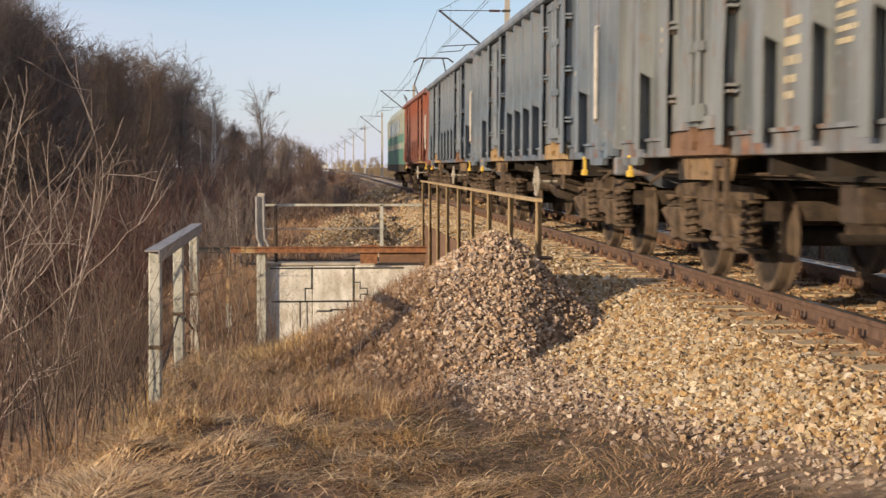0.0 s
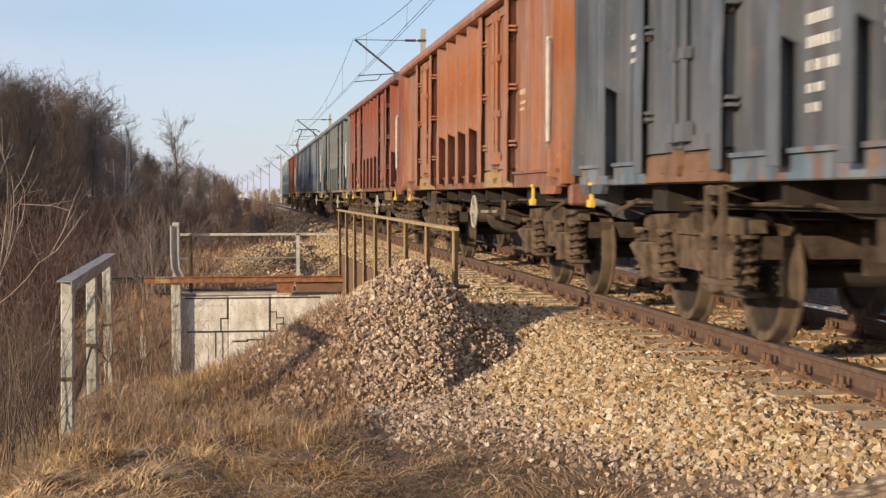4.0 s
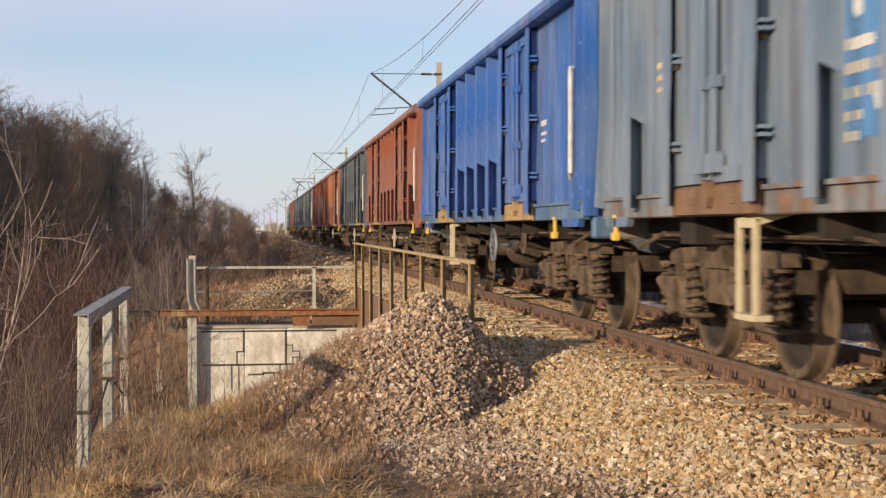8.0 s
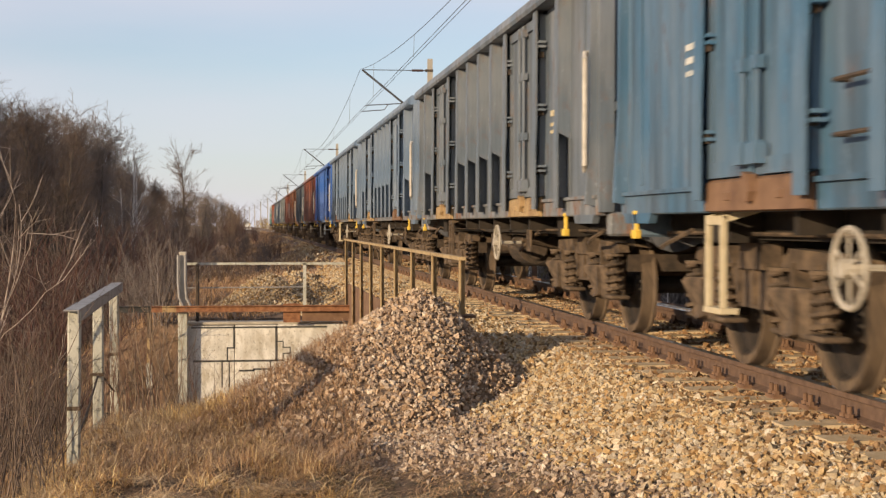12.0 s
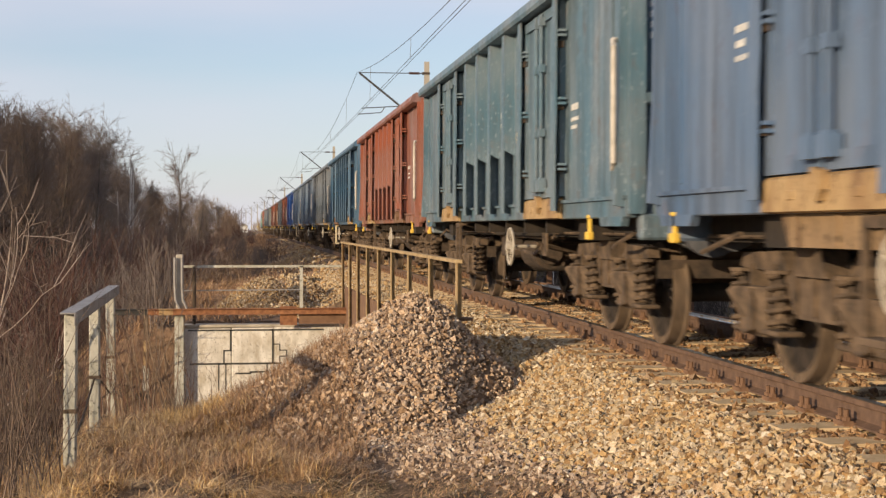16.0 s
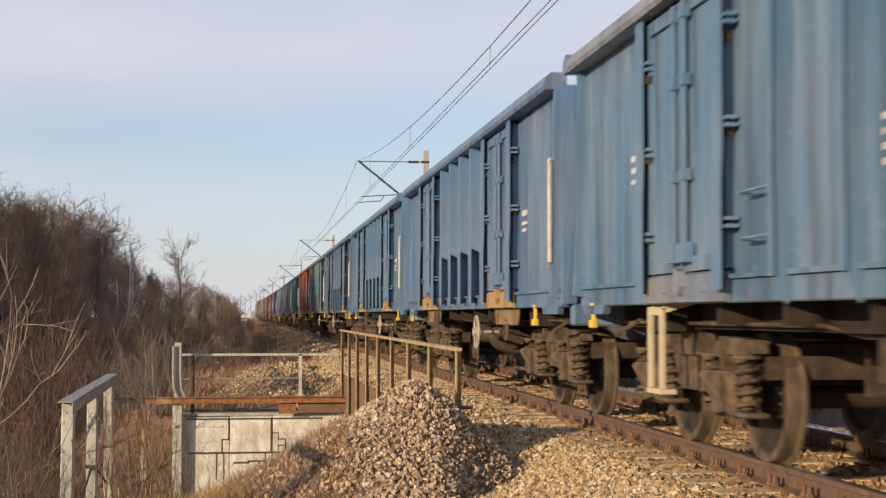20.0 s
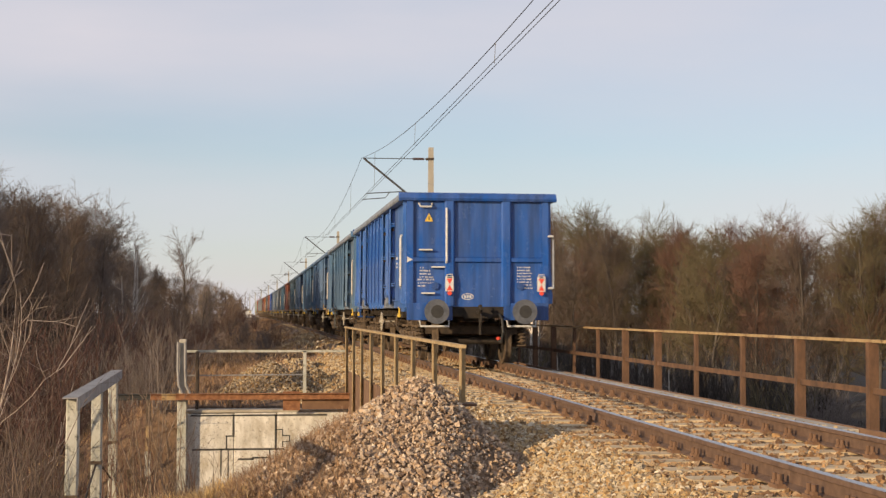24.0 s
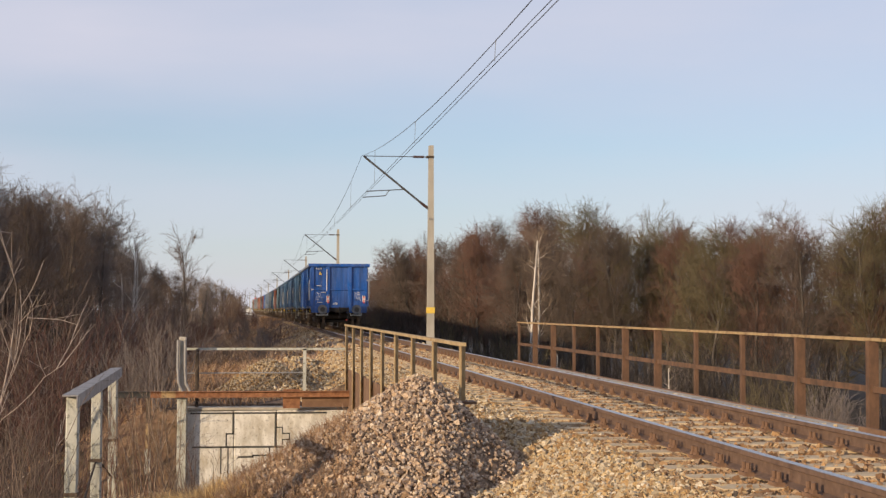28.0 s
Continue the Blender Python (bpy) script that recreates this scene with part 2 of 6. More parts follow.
def torus(bm, R, r, c, axis="x", seg=24, sub=6):
    rings = []
    for i in range(seg):
        a = 2 * math.pi * i / seg
        ring = []
        for j in range(sub):
            b = 2 * math.pi * j / sub
            p = ((R + r * math.cos(b)) * math.cos(a), (R + r * math.cos(b)) * math.sin(a), r * math.sin(b))
            p = {"x": (p[2], p[0], p[1]), "y": (p[0], p[2], p[1]), "z": p}[axis]
            ring.append(bm.verts.new(Vector(p) + Vector(c)))
        rings.append(ring)
    for i in range(seg):
        for j in range(sub):
            bm.faces.new((rings[i][j], rings[(i + 1) % seg][j], rings[(i + 1) % seg][(j + 1) % sub], rings[i][(j + 1) % sub]))


def part(name, make, mat, parent, m=None, label="", key=None):
    return put(name, cached(key or name, make), mat, parent, m, label)


def thing(name, m, label, category, group="", kind=""):
    ob = new(name)
    ob.matrix_basis = m
    ob.empty_display_size = 0.2
    return tagged(ob, label, category, group, kind)

# ---- ground ----
TRACK_X, RAVINE = 4.45, (16.6, 31.0)


def smooth(a, b, v):
    u = np.clip((v - a) / (b - a), 0, 1)
    return u * u * (3 - 2 * u)


def lumps(x, y, k, seed):
    """Cheap rolling unevenness made of a few crossed waves."""
    r = np.random.default_rng(seed)
    z = 0.0
    for _ in range(6):
        a, ph = r.uniform(0, 6.28, 2)
        w = k * r.uniform(0.6, 1.8)
        z = z + np.sin((x * math.cos(a) + y * math.sin(a)) * w + ph)
    return z / 6


def bend(y):
    """How far the line swings to the left, further along."""
    return -3.2e-5 * np.maximum(0.0, np.asarray(y, float) - 60.0) ** 2


def ground_z(x, y):
    x, y = np.asarray(x, float), np.asarray(y, float)
    x = x - bend(np.minimum(y, 700.0))
    z = np.interp(x, [-60, -9, -5.6, -2.0, -1.3, -0.6, 1.0, 2.1, 3.0, 5.9, 6.9, 11, 18, 30, 60], [-3.0, -3.1, -2.9, -1.05, -0.73, -0.70, -0.72, -0.50, -0.185, -0.185, -0.62, -3.9, -5.2, -5.2, -3.2])
    soft = 1 - smooth(2.2, 3.0, x) * (1 - smooth(5.9, 6.9, x))
    z = z + soft * (0.06 * lumps(x, y, 1.6, 3) + 0.025 * lumps(x, y, 6.0, 4))
    # hummocks of old grass on the near bank
    mat = smooth(-3.2, -2.0, x) * (1 - smooth(0.9, 1.8, x)) * smooth(4.5, 6.0, y) * (1 - smooth(12.0, 14.0, y))
    z = z + mat * 0.08 * np.maximum(lumps(x, y, 5.2, 61) + 0.55 * lumps(x, y, 11.0, 62), -0.35)
    inside = smooth(RAVINE[0] - 1.4, RAVINE[0] + 1.0, y) * (1 - smooth(RAVINE[1] + 0.16, RAVINE[1] + 0.46, y))
    z = z - 0.20 * smooth(11.8, 15.6, y) * (1 - smooth(16.5, 17.0, y)) * (1 - smooth(0.2, 1.6, x))
    bed = -3.7 + 0.15 * lumps(x, y, 0.8, 9)
    z = z + inside * np.minimum(bed - z, 0)
    # old track bed beyond the ravine sinks a little below the line
    z = z - 0.28 * smooth(30.9, 31.1, y) * (1 - smooth(36, 60, y)) * (1 - smooth(1.2, 2.4, x)) * smooth(-2.2, -1.4, x)
    far = smooth(150, 500, np.hypot(x, y))
    return z * (1 - far) + np.minimum(z, -0.9 - 0 * z) * far


def grid_sheet(name, xs, ys):
    gx, gy = np.meshgrid(xs, ys)
    v = np.stack([gx.ravel(), gy.ravel(), ground_z(gx, gy).ravel()], 1)
    nx, ny = len(xs), len(ys)
    i = (np.arange(ny - 1)[:, None] * nx + np.arange(nx - 1)[None, :]).ravel()
    return fast_mesh(name, v, np.stack([i, i + 1, i + nx + 1, i + nx], 1), True)


def stretch_axis(lo, hi, step, far, grow=1.35):
    a = list(np.arange(lo, hi + step / 2, step))
    d, v = step, hi
    while v < far:
        d *= grow
        v += d
        a.append(v)
    d, v = step, lo
    while v > -far:
        d *= grow
        v -= d
        a.insert(0, v)
    return np.array(a)


def ground_material():
    m = Mat("dry_ground", 0.95)
    n = m.noise(1.2, 8.0)
    fine = m.noise(14.0, 6.0)
    grass = m.mix(m.ramp(n, [(0.35, 0.0), (0.65, 1.0)]), (0.17, 0.105, 0.066), (0.29, 0.185, 0.115))
    grass = m.mix(m.ramp(fine, [(0.4, 0.0), (0.7, 1.0)]), grass, (0.13, 0.085, 0.05))
    grass = m.mix(m.ramp(m.noise(2.3, 3.0), [(0.52, 0.0), (0.62, 1.0)]), grass, (0.075, 0.05, 0.032))
    v = m.t.nodes.new("ShaderNodeTexVoronoi")
    v.inputs["Scale"].default_value = 17.0
    m.t.links.new(m.co, v.inputs["Vector"])
    stone = m.ramp(v.outputs["Color"], [(0.15, (0.30, 0.21, 0.125)), (0.5, (0.50, 0.37, 0.24)), (0.85, (0.62, 0.50, 0.36))])
    stone = m.mix(m.ramp(v.outputs["Distance"], [(0.25, 0.0), (0.75, 1.0)]), stone, (0.17, 0.115, 0.07))
    sep = m.t.nodes.new("ShaderNodeSeparateXYZ")
    m.t.links.new(m.co, sep.inputs[0])
    wob = m.t.nodes.new("ShaderNodeMath")
    wob.operation = "MULTIPLY_ADD"
    m.t.links.new(n, wob.inputs[0])
    wob.inputs[1].default_value = 1.6
    away = m.t.nodes.new("ShaderNodeMapRange")
    m.t.links.new(sep.outputs[1], away.inputs[0])
    away.inputs[1].default_value, away.inputs[2].default_value, away.inputs[3].default_value, away.inputs[4].default_value = 44.0, 62.0, 0.0, -1.1
    shift = m.t.nodes.new("ShaderNodeMath")
    m.t.links.new(sep.outputs[0], shift.inputs[0])
    m.t.links.new(away.outputs[0], shift.inputs[1])
    m.t.links.new(shift.outputs[0], wob.inputs[2])
    lo = m.t.nodes.new("ShaderNodeMapRange")
    m.t.links.new(wob.outputs[0], lo.inputs[0])
    lo.inputs[1].default_value, lo.inputs[2].default_value = 2.9, 3.4
    hi = m.t.nodes.new("ShaderNodeMapRange")
    m.t.links.new(wob.outputs[0], hi.inputs[0])
    hi.inputs[1].default_value, hi.inputs[2].default_value, hi.inputs[3].default_value, hi.inputs[4].default_value = 7.4, 8.2, 1.0, 0.0
    both = m.t.nodes.new("ShaderNodeMath")
    both.operation = "MULTIPLY"
    m.t.links.new(lo.outputs[0], both.inputs[0])
    m.t.links.new(hi.outputs[0], both.inputs[1])
    # soil darkens to the right: shade below the wood is mixed into its colour
    shade_mix = m.t.nodes.new("ShaderNodeMapRange")
    m.t.links.new(wob.outputs[0], shade_mix.inputs[0])
    shade_mix.inputs[1].default_value, shade_mix.inputs[2].default_value = 9.0, 13.0
    grass = m.mix(shade_mix.outputs[0], grass, m.ramp(fine, [(0.3, (0.035, 0.028, 0.022)), (0.7, (0.085, 0.064, 0.046))]))
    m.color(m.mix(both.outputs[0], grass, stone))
    m.bump(fine, 0.8, 0.04)
    return m.m


M_GROUND = ground_material()
tagged(put("ground", grid_sheet("ground", stretch_axis(-8, 10, 0.16, 2600), stretch_axis(5, 42, 0.16, 2600)), M_GROUND),
       "dry winter grass and bare earth beside the railway embankment", "ground", kind="structure")

# ---- track ----
track = thing("track", pose(0, 0, 0), "ballasted railway track with rusty rails on concrete sleepers", "railway track", kind="structure")
RAIL_PROFILE = [(-0.036, -0.002), (-0.036, -0.036), (-0.010, -0.046), (-0.009, -0.130), (-0.07, -0.150), (-0.07, -0.162),
                (0.07, -0.162), (0.07, -0.150), (0.009, -0.130), (0.010, -0.046), (0.036, -0.036), (0.036, -0.002)]


RAIL_YS = [-40.0, 60.0] + [60.0 + 20.0 * i for i in range(1, 33)]


def along_line(bm, prof):
    """A profile swept along the line and its curve."""
    rings = [[bm.verts.new((x + float(bend(y)), y, z)) for x, z in prof] for y in RAIL_YS]
    n = len(prof)
    for a, b in zip(rings, rings[1:]):
        for i in range(n):
            bm.faces.new((a[i], a[(i + 1) % n], b[(i + 1) % n], b[i]))
    bm.faces.new(rings[0][::-1])
    bm.faces.new(rings[-1])
    bmesh.ops.recalc_face_normals(bm, faces=bm.faces[:])


def rail_mesh(bm):
    along_line(bm, RAIL_PROFILE)


def head_mesh(bm):
    along_line(bm, [(-0.031, -0.002), (-0.022, 0.003), (0.022, 0.003), (0.031, -0.002)])


RAILS = (TRACK_X - 0.752, TRACK_X + 0.752)
for x in RAILS:
    r = part("rail", rail_mesh, M_RAIL, track, pose(x, 0, 0))
    part("rail_head", head_mesh, M_SHINE, r, label="polished running surface")


def sleeper_mesh(bm):
    prism(bm, [(-0.15, -0.22), (-0.13, 0.0), (0.13, 0.0), (0.15, -0.22)], "x", -1.28, 1.28)


def fastener_mesh(bm):
    box(bm, -0.13, 0.13, -0.08, 0.08, -0.006, 0.016)
    for x in (-0.1, 0.1):
        for y in (-0.045, 0.045):
            disc(bm, 0.017, "z", (x, y, 0.05), 0.045, 8)
            disc(bm, 0.028, "z", (x, y, 0.035), 0.014, 6)
        box(bm, x - 0.035, x + 0.035, -0.075, 0.075, 0.012, 0.026)


SLEEPERS = [7.15 - 0.62 * 18 + 0.62 * i for i in range(240)]
for y in SLEEPERS:
    part("sleeper", sleeper_mesh, M_SLEEPER, track, pose(TRACK_X + float(bend(y)) + RNG.uniform(-0.02, 0.02), y, -0.163))
for y in SLEEPERS:
    if 5 < y < 40:
        for x in RAILS:
            part("rail_fastener", fastener_mesh, M_RUST2, track, pose(x, y, -0.158))

# ---- bridge ----
bridge = thing("bridge", pose(0, 0, 0), "low steel railway bridge with rusted side girders over a ditch", "bridge", kind="structure")


def girder_left(bm):
    vs = [bm.verts.new(p) for x in (2.06, 2.10) for p in ((x, 13.7, -0.10), (x, 31.2, -0.24), (x, 31.2, -1.25), (x, 13.7, -1.25))]
    for q in ((0, 1, 2, 3), (7, 6, 5, 4), (0, 4, 5, 1), (1, 5, 6, 2), (2, 6, 7, 3), (3, 7, 4, 0)):
        bm.faces.new([vs[i] for i in q])
    bmesh.ops.recalc_face_normals(bm, faces=bm.faces[:])


part("side_girder", girder_left, M_RUST2, bridge)
part("side_girder", lambda bm: box(bm, 6.62, 6.66, 14.0, 36.4, -1.25, -0.22), M_RUST2, bridge, key="girder_right")
part("foot_plate", lambda bm: box(bm, 1.86, 2.14, 13.70, 13.98, 0.14, 0.165), M_RUST2, bridge)
part("deck", lambda bm: box(bm, 2.10, 6.62, 15.2, 31.5, -1.2, -0.235), M_CONC, bridge)
part("abutment", lambda bm: box(bm, 2.2, 6.6, 30.9, 31.6, -3.9, -1.2), M_CONC, bridge)
part("abutment", lambda bm: box(bm, 2.2, 6.6, 14.6, 15.6, -3.9, -1.2), M_CONC, bridge, key="abutment_near")


def flat_post(bm):
    box(bm, -0.006, 0.006, -0.05, 0.05, 0, 1)
    box(bm, 0.006, 0.055, 0.038, 0.05, 0, 1)


def angle_post(bm):
    """A rolled angle, one leg square to the track."""
    box(bm, -0.055, 0.055, -0.006, 0.006, 0, 1)
    box(bm, -0.055, -0.043, 0.006, 0.09, 0, 1)


def railing(x, ys, z0, z1, mat, label, mids=()):
    rl = thing("bridge_railing", pose(x, ys[0], z0), label, "railing", "bridge railings")
    h = z1 - z0
    for i, y in enumerate(ys):
        if mids:
            part("post", angle_post, M_OLDRUST, rl, Matrix.Translation((0, y - ys[0], 0)) @ Matrix.Diagonal((1.0 if (i - 2) % 4 < 2 else 0.45, 1, h, 1)), key="angle_post")
        else:
            part("post", flat_post, mat, rl, Matrix.Translation((0, y - ys[0], 0)) @ Matrix.Diagonal((1, 1, h, 1)))
    n = ys[-1] - ys[0]
    part("top_rail", lambda bm: (box(bm, -0.03, 0.03, -0.18, n + 0.15, h - 0.004, h + 0.03)), mat, rl, key="top_rail_%.1f" % x)
    for z in mids:
        part("mid_rail", lambda bm: box(bm, -0.022, -0.01, -0.1, n + 0.1, z - z0 - 0.035, z - z0 + 0.035), M_OLDRUST, rl, key="mid_rail_%.1f" % x)
    return rl


railing(2.0, [13.84 + 2.16 * i for i in range(9)], -1.05, 0.70, M_OLDPAINT, "slender steel bridge railing with peeling ochre paint")
railing(6.75, [10.85 + 2.115 * i for i in range(13)], -0.9, 0.72, M_TAN, "rusty two-bar steel railing along the bridge", (0.19,))

# old abutment beyond the ditch, left of the bridge
wall = thing("abutment_wall", pose(-1.36, 31.0, -3.9), "whitewashed concrete abutment wall with black scrawled lines", "wall", kind="structure")
M_WALL = stained("flaking_whitewash", (0.46, 0.43, 0.37), (0.80, 0.77, 0.70), (0.36, 0.30, 0.21))
for i, (a, b) in enumerate(((0.0, 1.0), (1.004, 1.9), (1.904, 3.40))):
    part("wall_block", lambda bm: box(bm, a, b, 0, 0.6, 0, 2.78 + 0.01 * i, 0.02), M_WALL, wall, key="wall_block_%d" % i)
part("coping", lambda bm: box(bm, -0.05, 3.4, 0.03, 0.7, 2.80, 2.86, 0.012), M_CONC, wall)


def ink(name, pts, w=0.035):
    """Painted strokes on the wall's face: x along the wall, z below its top."""
    def make(bm):
        for (x0, z0), (x1, z1) in zip(pts, pts[1:]):
            box(bm, min(x0, x1) - w * 0.36, max(x0, x1) + w * 0.36, -0.006, 0.004, 2.78 + min(z0, z1) - w * 0.36, 2.78 + max(z0, z1) + w * 0.36)
    part("painted_line", make, M_INK, wall, key=name)


ink("ink_top", [(0.10, -0.03), (2.95, -0.04)], 0.035)
ink("ink_step", [(0.98, -0.03), (0.98, -0.47), (0.84, -0.47), (0.84, -0.74)], 0.04)
ink("ink_ledge", [(0.14, -0.74), (2.04, -0.76)], 0.028)
ink("ink_bar", [(0.73, -0.74), (0.73, -1.30)], 0.035)
ink("ink_bar_two", [(0.88, -0.74), (0.88, -1.30)], 0.03)
ink("ink_joint", [(1.87, -0.03), (1.87, -0.74)], 0.045)
ink("ink_hook", [(1.90, -0.34), (2.02, -0.34), (2.02, -0.47), (2.17, -0.47), (2.17, -0.60), (2.02, -0.60), (2.02, -0.70)], 0.03)
ink("ink_foot", [(1.10, -0.96), (1.40, -0.96), (1.40, -0.93), (1.76, -0.93)], 0.05)
ink("ink_foot_end", [(1.75, -0.76), (1.75, -1.02)], 0.035)

# railing on that wall
wr = thing("wall_railing", pose(-1.2, 31.25, -1.1), "thin pale steel railing on the old abutment", "railing")
part("top_rail", lambda bm: box(bm, -0.28, 3.2, -0.03, 0.03, 1.27, 1.32), M_WHITEPOST, wr, key="wr_top")
part("mid_rail", lambda bm: tube(bm, [(-0.2, 0, 0.78), (2.32, 0, 0.79)], 0.014), M_GREYSTEEL, wr, key="wr_mid")
for x, mt in ((0.05, M_GRIME), (2.33, M_WHITEPOST)):
    part("post", lambda bm: box(bm, -0.035, 0.035, -0.03, 0.03, 0.0, 1.3), mt, wr, pose(x, 0, 0), key="wr_post")
cp = thing("concrete_post", pose(-1.44, 30.85, -3.0), "flaking white concrete post with two bent pipes", "post")
part("shaft", lambda bm: box(bm, -0.1, 0.1, -0.09, 0.09, 0, 2.3, 0.015), M_WHITEPOST, cp)
part("shaft_top", lambda bm: box(bm, -0.07, 0.08, -0.07, 0.07, 2.3, 3.46, 0.015), M_CONC, cp)
for dx in (-0.09, 0.06):
    part("pipe", lambda bm: tube(bm, [(dx, -0.13, 3.4), (dx, -0.13, 2.8), (dx + 0.02, -0.13, 2.5), (dx + 0.1, -0.12, 2.33)], 0.03, 8), M_GREYSTEEL, cp, key="bent_pipe%.2f" % dx)

# steel beam across the ditch and the post that carries it
beam = thing("steel_beam", pose(0, 30.72, -0.74), "long rusty steel beam laid across the ditch", "beam")
for a, b, mt in ((-2.87, -2.09, M_BLACK), (-2.09, -1.86, M_RUST), (-1.86, -1.57, M_TAN), (-1.57, 2.06, M_RUST)):
    part("beam_length", lambda bm: (box(bm, a, b, -0.07, 0.07, 0.05, 0.065), box(bm, a, b, -0.01, 0.01, -0.05, 0.05), box(bm, a, b, -0.07, 0.07, -0.065, -0.05)), mt, beam, key="beam%.2f" % a)
part("hanger_plate", lambda bm: box(bm, 0.66, 1.02, 0.02, 0.04, -0.3, 0.1), M_RUST, beam)
part("web_plate", lambda bm: box(bm, 1.06, 2.06, 0.05, 0.07, -0.28, -0.066), M_RUST2, beam)
tp = thing("leaning_post", pose(-2.14, 30.72, -3.98), "weathered stump post with peeling paint under the beam", "post")
for i, mt in enumerate((M_GRIME2, M_WHITEPOST, M_GRIME, M_WHITEPOST, M_TAN, M_GRIME2)):
    part("post_length", lambda bm: box(bm, -0.07 + 0.008 * i, 0.08 - 0.004 * i, -0.07, 0.07, 0.53 * i, 0.53 * i + 0.528), mt, tp, key="post_length%d" % i)

# white railing on the near bank
wp = thing("white_railing", pose(-1.31, 10.9, -0.95), "short railing of whitewashed posts with a grey steel channel on top", "railing")


def white_post(bm):
    box(bm, -0.046, 0.046, -0.045, 0.045, -0.5, 1.35, 0.01)


for i, (x, y) in enumerate(((0, 0), (-0.07, 2.45), (-0.11, 4.5))):
    p = part("post", white_post, M_WHITEPOST, wp, pose(x, y, 0, 0.5 * i, 0.6 - 0.5 * i), key="white_post")
    part("iron_strap", lambda bm: box(bm, -0.05, 0.05, -0.05, 0.05, 0.62, 0.65), M_GRIME2, p)
part("cap_channel", lambda bm: (prism(bm, [(-0.055, 1.365), (0.055, 1.365), (0.055, 1.27), (0.046, 1.27), (0.046, 1.355), (-0.055, 1.355)], "y", -0.12, 4.9)), M_GREYSTEEL, wp, pose(0, 0, 0, 0, 0, 1.4))
part("loose_wire", lambda bm: tube(bm, [(-0.02, 0.1, 0.30), (-0.04, 1.2, 0.42), (-0.07, 2.4, 0.62), (-0.10, 3.3, 0.50), (-0.12, 4.45, 0.25)], 0.010, 5), M_GRIME, wp)
part("loose_wire", lambda bm: tube(bm, [(-0.06, 2.4, 0.02), (-0.06, 3.0, 0.20), (-0.10, 3.8, 0.10), (-0.12, 4.45, -0.12)], 0.012, 5), M_GRIME, wp, key="loose_wire_low")


# ---- overhead line ----
MAST_YS = [59.6 + 63.6 * i for i in range(12)]


def mast_shaft(bm):
    prism(bm, [(-0.16, -0.13), (0.16, -0.13), (0.16, 0.13), (-0.16, 0.13)], "z", -1.2, 7.9)
    for v in bm.verts:
        if v.co.z > 5:
            v.co.x *= 0.62
            v.co.y *= 0.7


def mast(y):
    ms = thing("catenary_mast", pose(7.35 + float(bend(y)), y, 0), "tapered pale concrete mast with a steel cantilever over the track", "mast", "catenary masts")
    part("shaft", mast_shaft, M_MAST, ms, key="mast_shaft")
    part("band", lambda bm: box(bm, -0.165, 0.165, -0.135, 0.135, 0.9, 1.15), M_YELLOW, ms, key="mast_band")
    part("diagonal_strut", lambda bm: tube(bm, [(-0.1, 0, 5.25), (-2.82, 0, 7.42)], 0.045, 6), M_WIRE, ms)
    part("top_stay", lambda bm: tube(bm, [(-0.08, 0, 7.42), (-2.82, 0, 7.42)], 0.018, 5), M_WIRE, ms)
    part("insulator", lambda bm: tube(bm, [(-0.3, 0, 7.42), (-0.75, 0, 7.42)], 0.05, 8), M_INSUL, ms)
    part("insulator", lambda bm: tube(bm, [(-0.16, 0, 5.3), (-0.42, 0, 5.51)], 0.06, 8), M_INSUL, ms, key="insulator_low")
    part("steady_arm", lambda bm: (tube(bm, [(-1.1, 0, 6.05), (-2.7, 0, 5.95)], 0.022, 5), tube(bm, [(-1.75, 0, 6.0), (-1.9, 0, 5.78), (-2.85, 0, 5.70)], 0.02, 5)), M_WIRE, ms)
    part("stay_bracket", lambda bm: box(bm, -0.2, 0.12, -0.14, 0.14, 7.38, 7.46), M_GRIME, ms)
    return ms


for y in MAST_YS:
    mast(y)


def wires():
    ys = [MAST_YS[0] - 66.6] + MAST_YS[:8]
    line = thing("overhead_wires", pose(0, 0, 0), "thin catenary and contact wires with droppers above the track", "overhead line")
    cat, con = [], []
    for a, b in zip(ys, ys[1:]):
        for i in range(20):
            u = i / 20
            cat.append((TRACK_X + float(bend(a + (b - a) * u)), a + (b - a) * u, 7.42 - 4 * 1.37 * u * (1 - u)))
            con.append((a + (b - a) * u, 5.68))
    part("catenary_wire", lambda bm: tube(bm, cat, 0.009, 4), M_WIRE, line)
    for dx in (-0.05, 0.05):
        part("contact_wire", lambda bm: tube(bm, [(TRACK_X + dx + float(bend(y)), y, z) for y, z in con], 0.0075, 4), M_WIRE, line, key="contact%.1f" % dx)
    for k, p in enumerate(cat[:100]):
        if k % 4 == 2:
            part("dropper", lambda bm: tube(bm, [(p[0] - 0.02, p[1], 5.66), p], 0.007, 3), M_WIRE, line, key="dropper%d" % k)


wires()

# ---- train ----
HALF, BODY = 1.40, 6.58
DOOR_IN, DOOR_OUT = 2.45, 4.25


def side_wall(bm):
    box(bm, -0.02, 0.02, -BODY, BODY, 1.22, 3.32)
    # pressed ridges of the end panels
    for y in (-6.05, 6.05):
        box(bm, -0.032, -0.018, y - 0.02, y + 0.02, 1.35, 3.2)


def plate(bm, prof, y0, y1):
    prism(bm, prof, "y", y0, y1)


OUTER = [(-0.137, 1.20), (-0.137, 1.84), (-0.125, 2.10), (-0.122, 3.26), (-0.106, 3.26), (-0.109, 2.10), (-0.121, 1.84), (-0.121, 1.20)]


